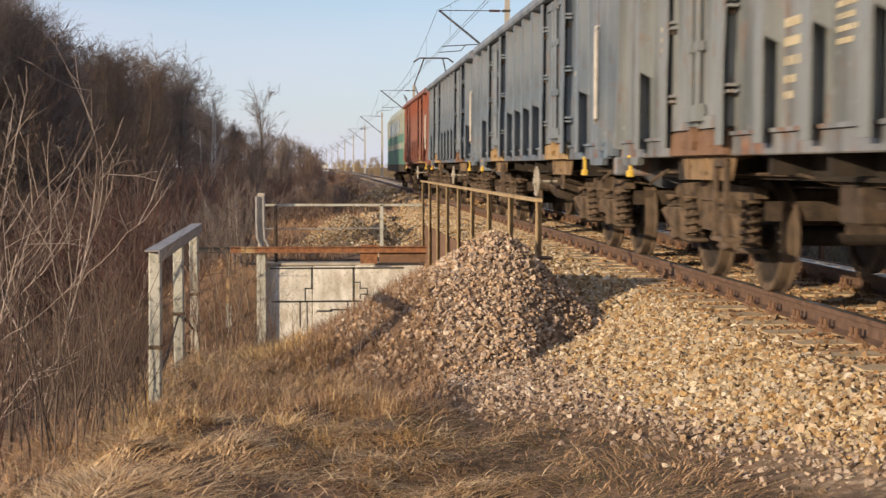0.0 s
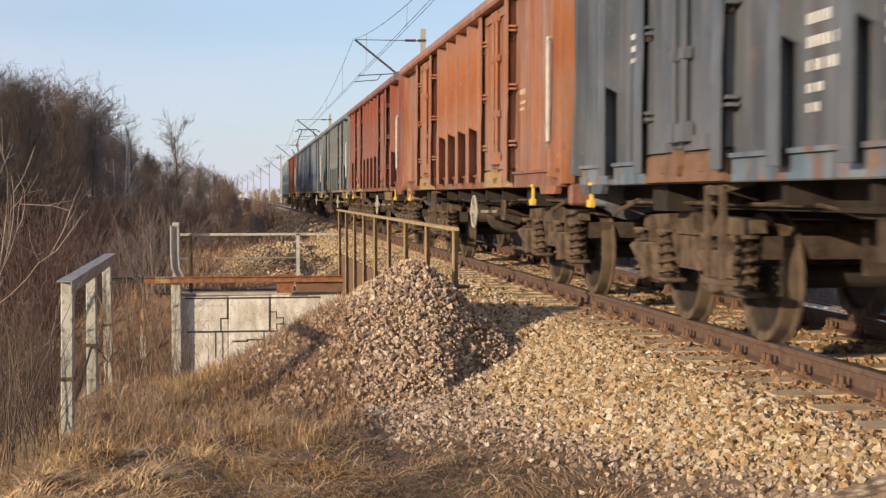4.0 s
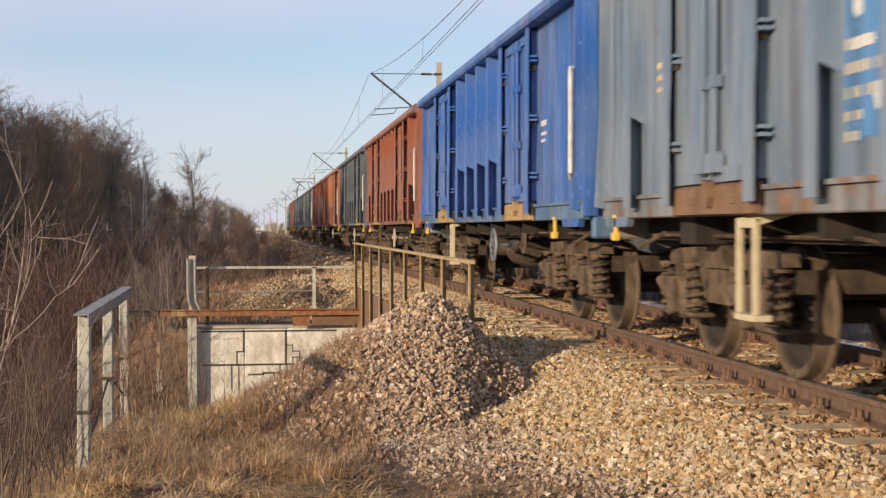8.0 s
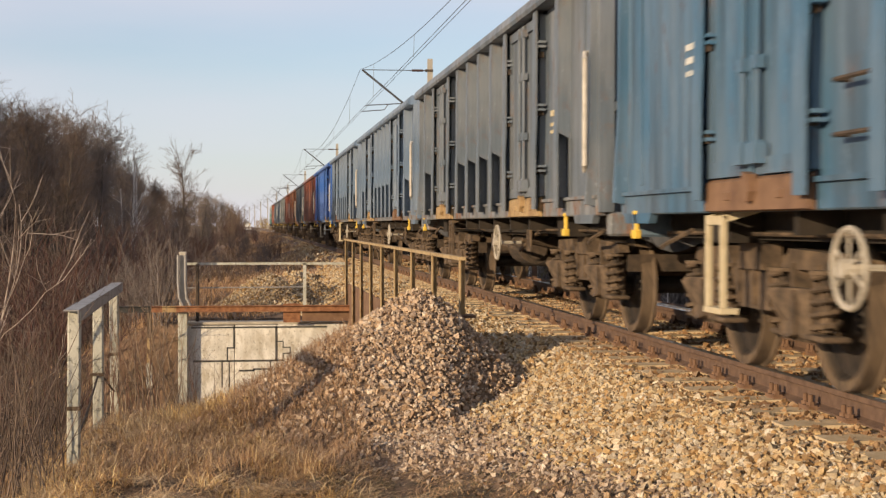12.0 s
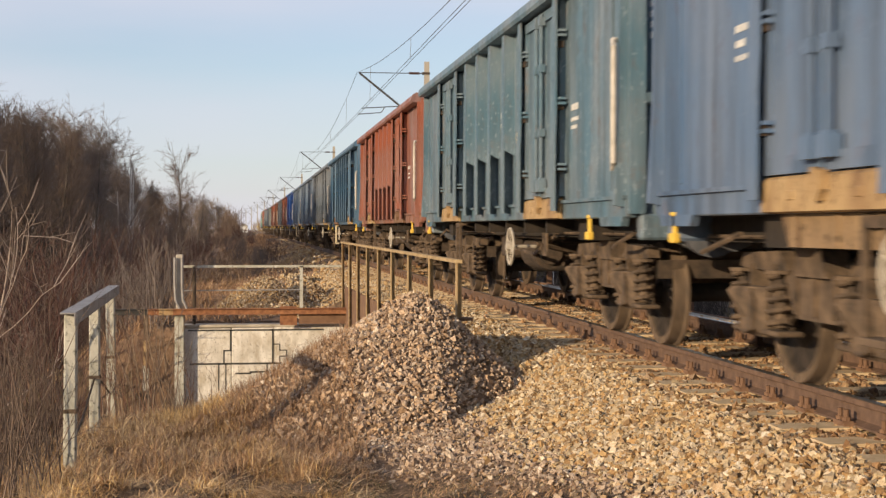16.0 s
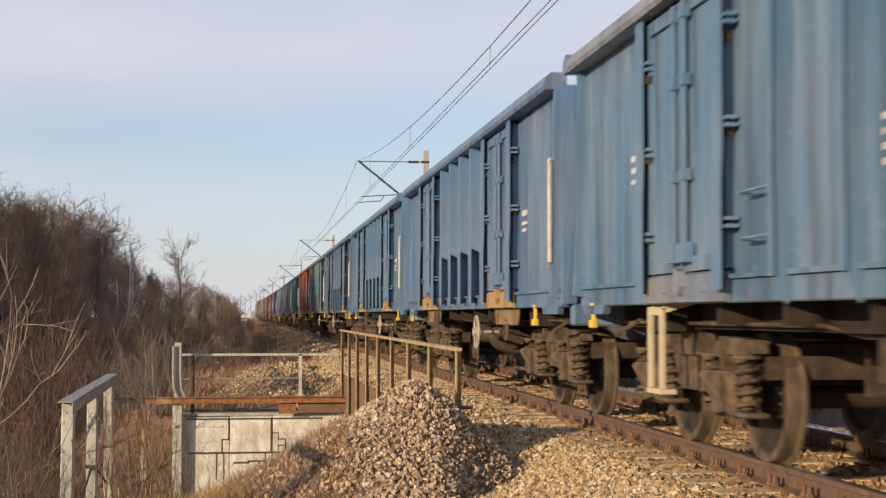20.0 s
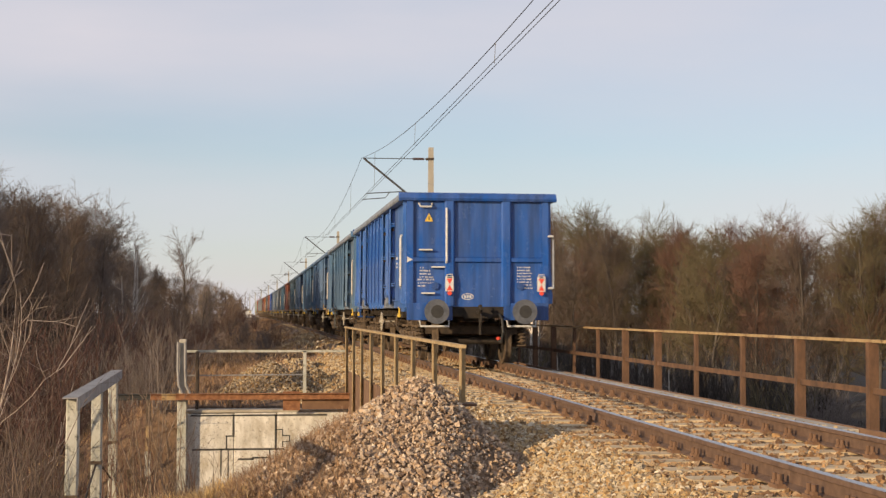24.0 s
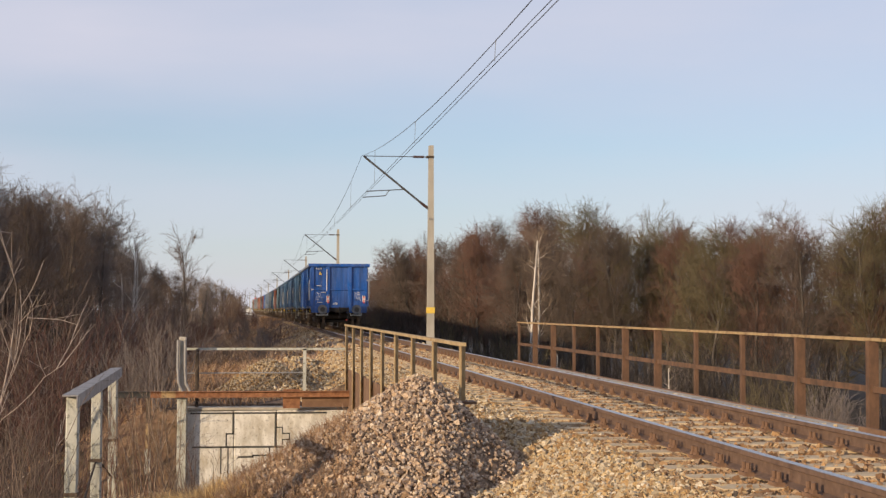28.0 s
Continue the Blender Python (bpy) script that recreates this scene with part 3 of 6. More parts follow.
def stake(bm):
    """A pressed trough: closed flanks above, an open pocket in the lower third."""
    w = 0.085
    plate(bm, OUTER, -w, w)
    plate(bm, [(0.0, 1.20), (-0.121, 1.20), (-0.121, 1.84), (-0.109, 2.10), (-0.106, 3.26), (0.0, 3.26)], w - 0.012, w)
    plate(bm, [(0.0, 1.86), (-0.119, 1.92), (-0.109, 2.10), (-0.106, 3.26), (0.0, 3.26)], -w, -w + 0.012)


def door_post(bm):
    """A trough whose flank towards the train's rear stays open."""
    w = 0.085
    plate(bm, OUTER, -w, w)
    plate(bm, [(0.0, 1.20), (-0.121, 1.20), (-0.121, 1.84), (-0.109, 2.10), (-0.106, 3.26), (0.0, 3.26)], w - 0.012, w)
    for z in (1.62, 2.25, 2.9):
        box(bm, -0.10, -0.02, -w - 0.03, -w + 0.06, z - 0.035, z - 0.012)
        box(bm, -0.10, -0.02, -w - 0.03, -w + 0.06, z + 0.012, z + 0.035)


def slim_stake(bm):
    prof = [(0.0, 1.20), (-0.115, 1.22), (-0.075, 1.95), (-0.07, 3.26), (0.0, 3.26)]
    prism(bm, prof, "y", -0.035, 0.035)


def fin_stake(bm):
    """A deep upright fin with a narrow outer flange and a cut-back foot."""
    prism(bm, [(0.0, 1.16), (-0.05, 1.10), (-0.13, 1.26), (-0.135, 1.9), (-0.115, 3.26), (0.0, 3.26)], "y", -0.008, 0.008)
    plate(bm, [(-0.13, 1.26), (-0.147, 1.26), (-0.150, 1.9), (-0.130, 3.26), (-0.115, 3.26), (-0.135, 1.9)], -0.028, 0.028)


def wide_rim(bm):
    """A rolled rim that overhangs the stakes."""
    for s in (-1, 1):
        prism(bm, [(s * 1.36, 3.25), (s * 1.575, 3.25), (s * 1.59, 3.29), (s * 1.575, 3.37), (s * 1.52, 3.42), (s * 1.36, 3.42)], "y", -6.53, 6.53)


def end_rim(bm):
    for s in (-1, 1):
        prism(bm, [(s * 6.53, 3.25), (s * 6.69, 3.25), (s * 6.71, 3.30), (s * 6.68, 3.37), (s * 6.62, 3.415), (s * 6.53, 3.415)], "x", -1.585, 1.585)


def top_rim(bm):
    for s in (-1, 1):
        prism(bm, [(s * 1.36, 3.26), (s * 1.572, 3.255), (s * 1.572, 3.35), (s * 1.50, 3.41), (s * 1.36, 3.41)], "y", -6.66, 6.66)
        prism(bm, [(s * 6.53, 3.26), (s * 6.66, 3.26), (s * 6.66, 3.36), (s * 6.62, 3.405), (s * 6.53, 3.405)], "x", -1.36, 1.36)


def side_sill(bm):
    box(bm, -0.045, 0.05, -BODY, BODY, 1.12, 1.30, 0.01)
    box(bm, -0.075, -0.045, -BODY, BODY, 1.27, 1.30)


def door_leaf(bm):
    box(bm, -0.035, 0.0, 0.02, 0.88, 1.34, 3.22)
    for y0, y1, z0, z1 in ((0.02, 0.10, 1.34, 3.22), (0.80, 0.88, 1.34, 3.22), (0.1, 0.8, 1.34, 1.44), (0.1, 0.8, 3.12, 3.22)):
        box(bm, -0.062, -0.035, y0, y1, z0, z1)


def lock_bar(bm):
    tube(bm, [(-0.085, 0, 1.42), (-0.085, 0, 3.2)], 0.022, 6)
    for z in (1.5, 2.0, 2.65, 3.12):
        box(bm, -0.11, -0.05, -0.045, 0.045, z - 0.04, z + 0.04)
    box(bm, -0.13, -0.05, -0.09, 0.09, 1.40, 1.52)


def hinge(bm):
    box(bm, -0.09, -0.03, -0.05, 0.07, -0.03, 0.03)


def door_sill(bm):
    prism(bm, [(-0.055, 1.12), (-0.095, 1.13), (-0.085, 1.31), (-0.055, 1.33)], "y", -0.90, 0.90)
    for y in (-0.45, 0.45):
        box(bm, -0.10, -0.08, y - 0.05, y + 0.05, 1.19, 1.25, 0.008)
    prism(bm, [(-0.07, 1.24), (-0.05, 1.34), (0.05, 1.36), (0.07, 1.24), (0.03, 1.18), (-0.03, 1.18)], "x", -0.14, -0.08)


def end_wall(bm):
    box(bm, -1.40, 1.40, -0.025, 0.025, 1.15, 3.28)


def end_rib(bm):
    prism(bm, [(-0.10, -0.09), (-0.07, -0.12), (0.07, -0.12), (0.10, -0.09), (0.10, -0.025), (-0.10, -0.025)], "z", 1.15, 3.26)


def cross_rib(bm):
    prism(bm, [(-0.03, 2.02), (-0.085, 2.045), (-0.085, 2.115), (-0.03, 2.14)], "x", -1.3, 1.3)


def end_corner(bm):
    box(bm, -0.065, 0.065, -0.09, 0.03, 1.15, 3.28)


def headstock(bm):
    box(bm, -1.34, 1.34, -0.09, 0.05, 0.94, 1.15, 0.02)
    box(bm, -0.28, 0.28, -0.13, -0.1, 0.92, 1.14)


def buffer_mesh(bm):
    disc(bm, 0.13, "y", (0, -0.15, 0), 0.16, 14)
    disc(bm, 0.09, "y", (0, -0.38, 0), 0.12, 12)
    disc(bm, 0.243, "y", (0, -0.52, 0), 0.025, 26)
    disc(bm, 0.19, "y", (0, 0.0, 0), 0.03, 8)


def coupler(bm):
    tube(bm, [(0, -0.05, 1.04), (0, -0.35, 1.03), (0, -0.45, 1.10), (0, -0.38, 1.16)], 0.045, 6)
    torus(bm, 0.10, 0.022, (0, -0.42, 0.90), "x", 14, 5)
    tube(bm, [(0, -0.40, 0.80), (0, -0.38, 0.60)], 0.03, 6)


def brake_hose(bm):
    tube(bm, [(0.42, -0.1, 1.0), (0.44, -0.35, 0.9), (0.45, -0.40, 0.65), (0.42, -0.33, 0.45), (0.38, -0.2, 0.5)], 0.025, 6)


def sole_bar(bm):
    prism(bm, [(-0.05, 0.94), (0.05, 0.94), (0.05, 0.97), (0.012, 0.97), (0.012, 1.11), (0.05, 1.139), (-0.05, 1.139), (-0.012, 1.11), (-0.012, 0.97), (-0.05, 0.97)], "y", -6.45, 6.45)


def cross_member(bm):
    box(bm, -1.35, 1.35, -0.04, 0.04, 0.98, 1.136)


def bolster_beam(bm):
    box(bm, -1.3, 1.3, -0.2, 0.2, 0.92, 1.133)


def air_tank(bm):
    disc(bm, 0.2, "y", (0.0, 0, 0), 0.45, 16)
    disc(bm, 0.14, "y", (0.0, 0, 0), 0.52, 16)
    box(bm, -0.03, 0.03, -0.3, -0.24, 0.1, 0.4)
    box(bm, -0.03, 0.03, 0.24, 0.3, 0.1, 0.4)


def hand_wheel(bm):
    torus(bm, 0.205, 0.016, (0, 0, 0), "x", 26, 6)
    for k in range(3):
        a = k * math.pi / 3 + 0.5
        tube(bm, [(0, 0.19 * math.cos(a), 0.19 * math.sin(a)), (0, -0.19 * math.cos(a), -0.19 * math.sin(a))], 0.008, 5)
    disc(bm, 0.05, "x", (0, 0, 0), 0.05, 10)
    tube(bm, [(0.0, 0, 0), (0.3, 0, 0)], 0.02, 6)


def stirrup(bm):
    """An open step: two bent flats with a deep tread between them."""
    for y in (-0.15, 0.15):
        box(bm, -0.02, 0.02, y - 0.022, y + 0.022, 0.50, 1.10, 0.004)
        prism(bm, [(-0.02, 1.10), (0.02, 1.06), (0.24, 1.12), (0.24, 1.16)], "y", y - 0.022, y + 0.022)
    box(bm, -0.03, 0.10, -0.172, 0.172, 0.46, 0.50, 0.004)
    box(bm, -0.02, 0.0, -0.13, 0.13, 1.04, 1.10)


def grab_rail(bm):
    tube(bm, [(0.0, 0.12, 1.62), (-0.10, 0.10, 1.62), (-0.12, 0.0, 1.66), (-0.12, 0.0, 2.60), (-0.10, 0.10, 2.66), (0.0, 0.12, 2.66)], 0.024, 8)


def lever(bm):
    box(bm, -0.05, -0.02, -0.03, 0.03, 0.98, 1.14, 0.006)
    box(bm, -0.07, -0.01, -0.055, 0.055, 0.93, 1.0, 0.008)
    box(bm, -0.06, -0.02, -0.045, 0.045, 1.12, 1.15, 0.006)


def gusset(bm):
    prism(bm, [(-0.34, 1.05), (0.34, 1.05), (0.40, 1.13), (-0.40, 1.13)], "x", -0.03, 0.03)


def step_bar(bm):
    tube(bm, [(0, -0.4, 1.5), (-0.09, -0.4, 1.5), (-0.09, 0.4, 1.5), (0, 0.4, 1.5)], 0.013, 5)


def bogie_frame(bm):
    """One cast side frame: a dipped middle, arms over the axle boxes, horn guides."""
    x = -1.0
    prof = [(-1.36, 0.78), (-1.30, 0.87), (-0.62, 0.89), (-0.44, 0.74), (0.44, 0.74), (0.62, 0.89), (1.30, 0.87), (1.36, 0.78), (1.2, 0.76), (0.56, 0.76), (0.40, 0.56), (0.30, 0.47), (-0.30, 0.47), (-0.40, 0.56), (-0.56, 0.76), (-1.2, 0.76)]
    prism(bm, prof, "x", x - 0.05, x + 0.05)
    for y in (-0.9, 0.9):
        for d in (-0.225, 0.175):
            box(bm, x - 0.07, x + 0.07, y + d, y + d + 0.05, 0.44, 0.80)
    for y in (-0.3, 0.0, 0.3):
        box(bm, x - 0.075, x - 0.045, y - 0.02, y + 0.02, 0.50, 0.74)
    prism(bm, [(-0.26, 0.74), (-0.16, 0.95), (0.16, 0.95), (0.26, 0.74)], "x", x - 0.10, x + 0.06)


def bolster(bm):
    box(bm, -0.95, 0.95, -0.25, 0.25, 0.50, 0.84, 0.02)


def axle_box(bm):
    box(bm, -0.12, 0.12, -0.16, 0.16, -0.15, 0.18, 0.03)
    disc(bm, 0.13, "x", (-0.14, 0, 0.0), 0.05, 12)
    box(bm, -0.12, 0.06, -0.44, 0.44, -0.13, -0.095, 0.01)
    prism(bm, [(-0.10, 0.10), (-0.06, 0.17), (0.06, 0.17), (0.10, 0.10), (0.10, -0.10), (-0.10, -0.10)], "x", -0.17, -0.12)


def coil_spring(bm):
    pts = []
    for i in range(50):
        a = i * 0.6
        pts.append((0.080 * math.cos(a), 0.080 * math.sin(a), -0.11 + 0.35 * i / 49))
    tube(bm, pts, 0.018, 5)
    disc(bm, 0.045, "z", (0, 0, 0.07), 0.17, 8)
    disc(bm, 0.105, "z", (0, 0, 0.255), 0.012, 12)


def wheel_mesh(bm):
    prof = [(-0.062, 0.10), (-0.062, 0.17), (-0.02, 0.22), (-0.01, 0.36), (-0.062, 0.395), (-0.068, 0.455), (0.03, 0.462), (0.045, 0.487), (0.066, 0.485), (0.068, 0.395), (0.02, 0.36), (0.012, 0.22), (0.06, 0.17), (0.06, 0.10)]
    seg = 32
    rings = [[bm.verts.new((x, r * math.cos(2 * math.pi * k / seg), r * math.sin(2 * math.pi * k / seg))) for k in range(seg)] for x, r in prof]
    for a, b in zip(rings, rings[1:] + rings[:1]):
        for k in range(seg):
            bm.faces.new((a[k], a[(k + 1) % seg], b[(k + 1) % seg], b[k]))
    bmesh.ops.recalc_face_normals(bm, faces=bm.faces[:])


def wheelset_mesh(bm):
    """Two wheels pressed on their axle."""
    for s in (-1, 1):
        i0 = len(bm.verts)
        wheel_mesh(bm)
        bm.verts.ensure_lookup_table()
        for v in bm.verts[i0:]:
            v.co.x = s * (0.752 - v.co.x) if s > 0 else v.co.x - 0.752
    disc(bm, 0.085, "x", (0, 0, 0), 1.0, 12)
    bmesh.ops.recalc_face_normals(bm, faces=bm.faces[:])


WHEELSETS = []


def bogie(parent, y):
    bg = part("bogie", bolster, M_GRIME2, parent, pose(0, y, 0), "grimy two-axle bogie with coil springs")
    for rz in (0, 180):
        part("side_frame", bogie_frame, M_GRIME2, bg, pose(0, 0, 0, 0, 0, rz))
    for a in (-1.25, 1.25):
        part("cross_bar", lambda bm: box(bm, -0.95, 0.95, -0.05, 0.05, 0.60, 0.76), M_GRIME, bg, pose(0, a, 0))
    for a in (-0.9, 0.9):
        ax = part("wheelset", wheelset_mesh, M_TREAD, bg, pose(0, a, 0.46))
        WHEELSETS.append((ax, a))
        for s, rz in ((-1.0, 0), (1.0, 180)):
            part("axle_box", axle_box, M_GRIME2, bg, pose(s, a, 0.47, 0, 0, rz))
            for d in (-0.34, 0.34):
                part("spring", coil_spring, M_GRIME2, bg, pose(s * 1.06, a + d, 0.50))


def text_bars(bm, rows, seed):
    """Blurred lettering as short bars."""
    r = random.Random(seed)
    z = 0.0
    for n, h in rows:
        y = 0.0
        for _ in range(n):
            w = h * r.uniform(0.4, 0.7)
            box(bm, -0.004, 0.002, -y - w, -y, z - h, z)
            y += w + h * r.choice((0.4, 0.4, 1.1))
        z -= h * 2.1


def wagon(name, body, label, letter=M_WHITE, slim=False, ends=True, sillmat=None, seed=0, rail=M_SILVER, sign=False):
    w = thing(name, pose(0, 0, 0), label, "wagon", "wagons of the freight train")
    end_paint = body
    if sign:
        # sides take the lighter blue that has sky sheen in its colour
        body = P_TAILSIDE
    for s, rz in ((-1, 0), (1, 180)):
        side = pose(s * HALF, 0, 0, 0, 0, rz)
        sw = part("side_wall", side_wall, body, w, side)
        part("side_sill", side_sill, sillmat or body, w, side)
        ys = [-1.47, -0.49, 0.49, 1.47] + ([-5.35, 5.35] if ends else [])
        for y in ys:
            part("stake", fin_stake if seed < 2 else door_post if slim else stake, body, w, side @ pose(-0.02, y, 0) @ (pose(0, 0, 0) if s < 0 else Matrix.Diagonal((1, -1, 1, 1))), key="fin" if seed < 2 else "door_post" if slim else "stake")
        for y in (-DOOR_IN, DOOR_IN, -DOOR_OUT, DOOR_OUT):
            part("door_post", door_post, body, w, side @ pose(-0.02, y, 0) @ (pose(0, 0, 0) if s < 0 else Matrix.Diagonal((1, -1, 1, 1))))
        for y in (-BODY + 0.07, BODY - 0.07):
            part("corner_post", slim_stake, body, w, side @ pose(-0.02, y, 0), key="slim")
        for d in (-1, 1):
            c = d * (DOOR_IN + DOOR_OUT) / 2
            for k in (-0.91, 0.01):
                leaf = part("door_leaf", door_leaf, body, w, side @ pose(-0.02, c + k, 0))
                for z in (1.6, 2.2, 2.8):
                    part("hinge", hinge, M_GRIME, leaf, pose(0, 0.03 if k < 0 else 0.85, z))
            for k in (-0.12, 0.12):
                part("lock_bar", lock_bar, body, w, side @ pose(-0.02, c + k, 0))
            part("door_sill", door_sill, R_DUST if seed < 2 else M_RUST2 if (seed + d) % 3 == 2 and seed > 5 else M_TAN, w, side @ pose(0, c, 0), "dusty pale door sill plate" if seed < 2 else "dusty ochre door sill plate")
            if seed in (2, 4, 15, 16, 17, 18):
                part("door_apron", lambda bm: (prism(bm, [(-0.82, 1.118), (0.82, 1.118), (0.70, 0.93), (-0.70, 0.93)], "x", -0.02, 0.0), [box(bm, -0.035, -0.02, q - 0.02, q + 0.02, 0.94, 1.11) for q in (-0.55, 0.0, 0.55)]), M_APRON, w, side @ pose(0.02, c, 0))
            if slim:
                for z in (0.0, 0.28):
                    part("step_bar", step_bar, body if seed < 2 else M_GRIME, w, side @ pose(-0.02, c - d * 1.5, z) @ Matrix.Diagonal((1, 0.6, 1, 1)))
        for y in (-6.1, 6.1):
            part("gusset", gusset, body, w, side @ pose(-0.02, y, 0))
        part("grab_rail", grab_rail, rail, w, side @ pose(-0.02, -6.54 if s < 0 else 6.54, -0.10))
        for yl in (-5.3, 6.15):
            part("lever", lever, M_YELLOW, w, side @ pose(0.0, yl if s < 0 else -yl, 0), "yellow painted shunting lever")
        part("step", stirrup, M_CREAM if seed in (1, 7, 10, 11) else M_GRIME2, w, side @ pose(-0.03, (4.2 if slim else 2.8) * (1 if s < 0 else -1), 0))
        part("hand_wheel", hand_wheel, P_PALEBLUE if seed == 11 else M_CONC, w, side @ pose(-0.06, (2.0 if seed == 7 else 2.5 if seed == 4 else -1.5) * (1 if s < 0 else -1), 0.82), "painted hand brake wheel")
        for k, (y, z, rows) in enumerate(((1.30, 2.02, ((6, 0.06), (8, 0.06), (7, 0.06), (4, 0.05), (3, 0.05))), (0.30, 2.02, ((8, 0.035), (6, 0.035), (8, 0.035), (7, 0.035))), (-0.66, 2.42, ((6, 0.065), (5, 0.04))), (-0.75, 1.46, ((4, 0.04), (3, 0.03))), (-4.5, 2.2, ((5, 0.06), (7, 0.035), (6, 0.035))), (4.9, 2.3, ((5, 0.045), (4, 0.045), (6, 0.035))))):
            if slim and k in (0, 2):
                continue
            part("lettering", lambda bm: text_bars(bm, rows, seed % 3 + k), letter, sw, pose(-0.022, y, z), key="lettering%d_%d" % (k, seed % 3))["kind"] = "stuff"
        if seed in (2, 3, 5):
            part("emblem", lambda bm: (prism(bm, [(0.30, 0.16), (0.18, 0.20), (0.16, 0.29), (0.24, 0.34), (0.22, 0.27), (0.33, 0.25)], "x", -0.003, 0.003), [box(bm, -0.003, 0.003, 0.02 + 0.066 * q, 0.065 + 0.066 * q, -0.05, 0.04 + 0.02 * (q % 2)) for q in range(8)]), M_CREAM, sw, pose(-0.023, -2.2, 2.05), key="emblem")["kind"] = "stuff"
    part("top_rim", wide_rim if seed < 2 else top_rim, R_RIM if seed < 2 else body, w)
    if seed < 2:
        part("end_rim", end_rim, end_paint, w)
    # underframe in near black: shade below the floor is put into the colour
    for x in (-1.05, 1.05):
        part("sole_bar", sole_bar, M_DARKSTEEL, w, pose(x, 0, 0))
    part("centre_sill", lambda bm: box(bm, -0.25, 0.25, -6.44, 6.44, 0.86, 1.13), M_DARKSTEEL, w)
    part("floor_plate", lambda bm: box(bm, -1.36, 1.36, -6.53, 6.53, 1.14, 1.19), M_DARKSTEEL, w)
    for y in (-3.0, -1.8, -0.6, 0.6, 1.8, 3.0):
        part("cross_member", cross_member, M_DARKSTEEL, w, pose(0, y, 0))
    for y in (-4.5, 4.5):
        part("bolster_beam", bolster_beam, M_DARKSTEEL, w, pose(0, y, 0))
    part("brake_rod", lambda bm: tube(bm, [(-0.4, -2.6, 0.62), (-0.4, 2.6, 0.66)], 0.03, 6), M_GRIME, w)
    part("brake_rod", lambda bm: tube(bm, [(0.35, -2.6, 0.60), (0.35, 2.6, 0.60)], 0.03, 6), M_GRIME, w, key="brake_rod_right")
    part("brake_linkage", lambda bm: tube(bm, [(-1.1, -2.3, 0.95), (-1.1, -1.1, 0.72), (-1.1, 0.4, 0.80)], 0.025, 6), M_GRIME2, w)
    part("brake_shaft", lambda bm: tube(bm, [(-1.15, -1.5, 0.85), (-0.5, -1.3, 0.7)], 0.025, 6), M_GRIME2, w)
    for y in (-2.6, -0.9, 1.2, 2.6):
        part("brake_lever", lambda bm: box(bm, -0.5, 0.5, -0.03, 0.03, 0.52, 0.82), M_GRIME, w, pose(0, y, 0))
    part("valve_box", lambda bm: box(bm, -1.1, -0.86, 0.75, 1.12, 0.66, 0.92, 0.02), M_GRIME, w)
    part("changeover_plate", lambda bm: (box(bm, -1.18, -1.16, -2.2, -1.95, 0.72, 0.98, 0.003), tube(bm, [(-1.2, -2.07, 0.86), (-1.2, -2.0, 0.78)], 0.012, 5)), M_GRIME2, w, label="brake changeover plate with a handle")
    part("air_pipe", lambda bm: tube(bm, [(-1.16, -6.2, 0.98), (-1.16, -2.5, 0.98), (-1.0, -2.3, 0.92), (-1.0, 1.5, 0.92), (-1.16, 1.7, 0.98), (-1.16, 6.2, 0.98)], 0.014, 5), M_GRIME2, w)
    for y in (-5.75, 5.75):
        part("release_rod", lambda bm: tube(bm, [(-1.28, -0.55, 1.0), (-1.30, 0.0, 0.9), (-1.22, 0.45, 0.86)], 0.018, 5), M_GRIME2, w, pose(0, y, 0))
    part("air_tank", air_tank, M_GRIME, w, pose(-0.75, 0.1, 0.72))
    for y, rz in ((-6.56, 0), (6.56, 180)):
        e = pose(0, y, 0, 0, 0, rz)
        ew = part("end_wall", end_wall, end_paint, w, e)
        for x in (-0.57, 0.57):
            part("end_rib", end_rib, end_paint, ew, pose(x, 0, 0))
        for x in (-1.365, 1.365):
            part("corner_post", end_corner, end_paint, ew, pose(x, 0, 0), key="end_corner")
        part("cross_rib", cross_rib, end_paint, ew)
        part("headstock", headstock, M_DARKSTEEL if sign else sillmat or end_paint, w, e)
        for x in ((-0.97, 0.97) if sign else ()):
            part("buffer_panel", lambda bm: box(bm, -0.455, 0.455, -0.104, -0.093, 0.88, 1.22, 0.004), end_paint, w, e @ pose(x, 0, 0))
        for x in (-0.875, 0.875):
            bf = part("buffer", buffer_mesh, M_BUFFER, w, e @ pose(x, 0.05, 1.05))
            part("grease_patch", lambda bm: disc(bm, 0.13, "y", (0.01, -0.547, 0.0), 0.003, 11), M_BLACK, bf)
        if seed < 2:
            part("corner_mark", lambda bm: prism(bm, [(-0.055, -0.055), (-0.055, 0.055), (0.06, 0.0)], "y", -0.003, 0.003), M_WHITE, ew, pose(-1.365, -0.094, 2.08))
        part("coupler", coupler, M_DARKSTEEL, w, e)
        part("brake_hose", brake_hose, M_BLACK, w, e)
        if y < 0 and not sign:
            part("end_lettering", lambda bm: [box(bm, 0.055 * i, 0.055 * i + 0.035 + 0.02 * ((i * j) % 2), -0.004, 0.0, -0.085 * j, -0.085 * j + 0.05) for i in range(7) for j in range(6) if (i + 2 * j) % 5], letter, ew, pose(-1.25, -0.028, 2.9), key="end_lettering_side")["kind"] = "stuff"
            part("reflector", lambda bm: box(bm, -0.05, 0.05, -0.012, 0.0, -0.04, 0.04), M_RED, ew, pose(-1.0, -0.026, 2.02), "red reflector", "end_reflector")
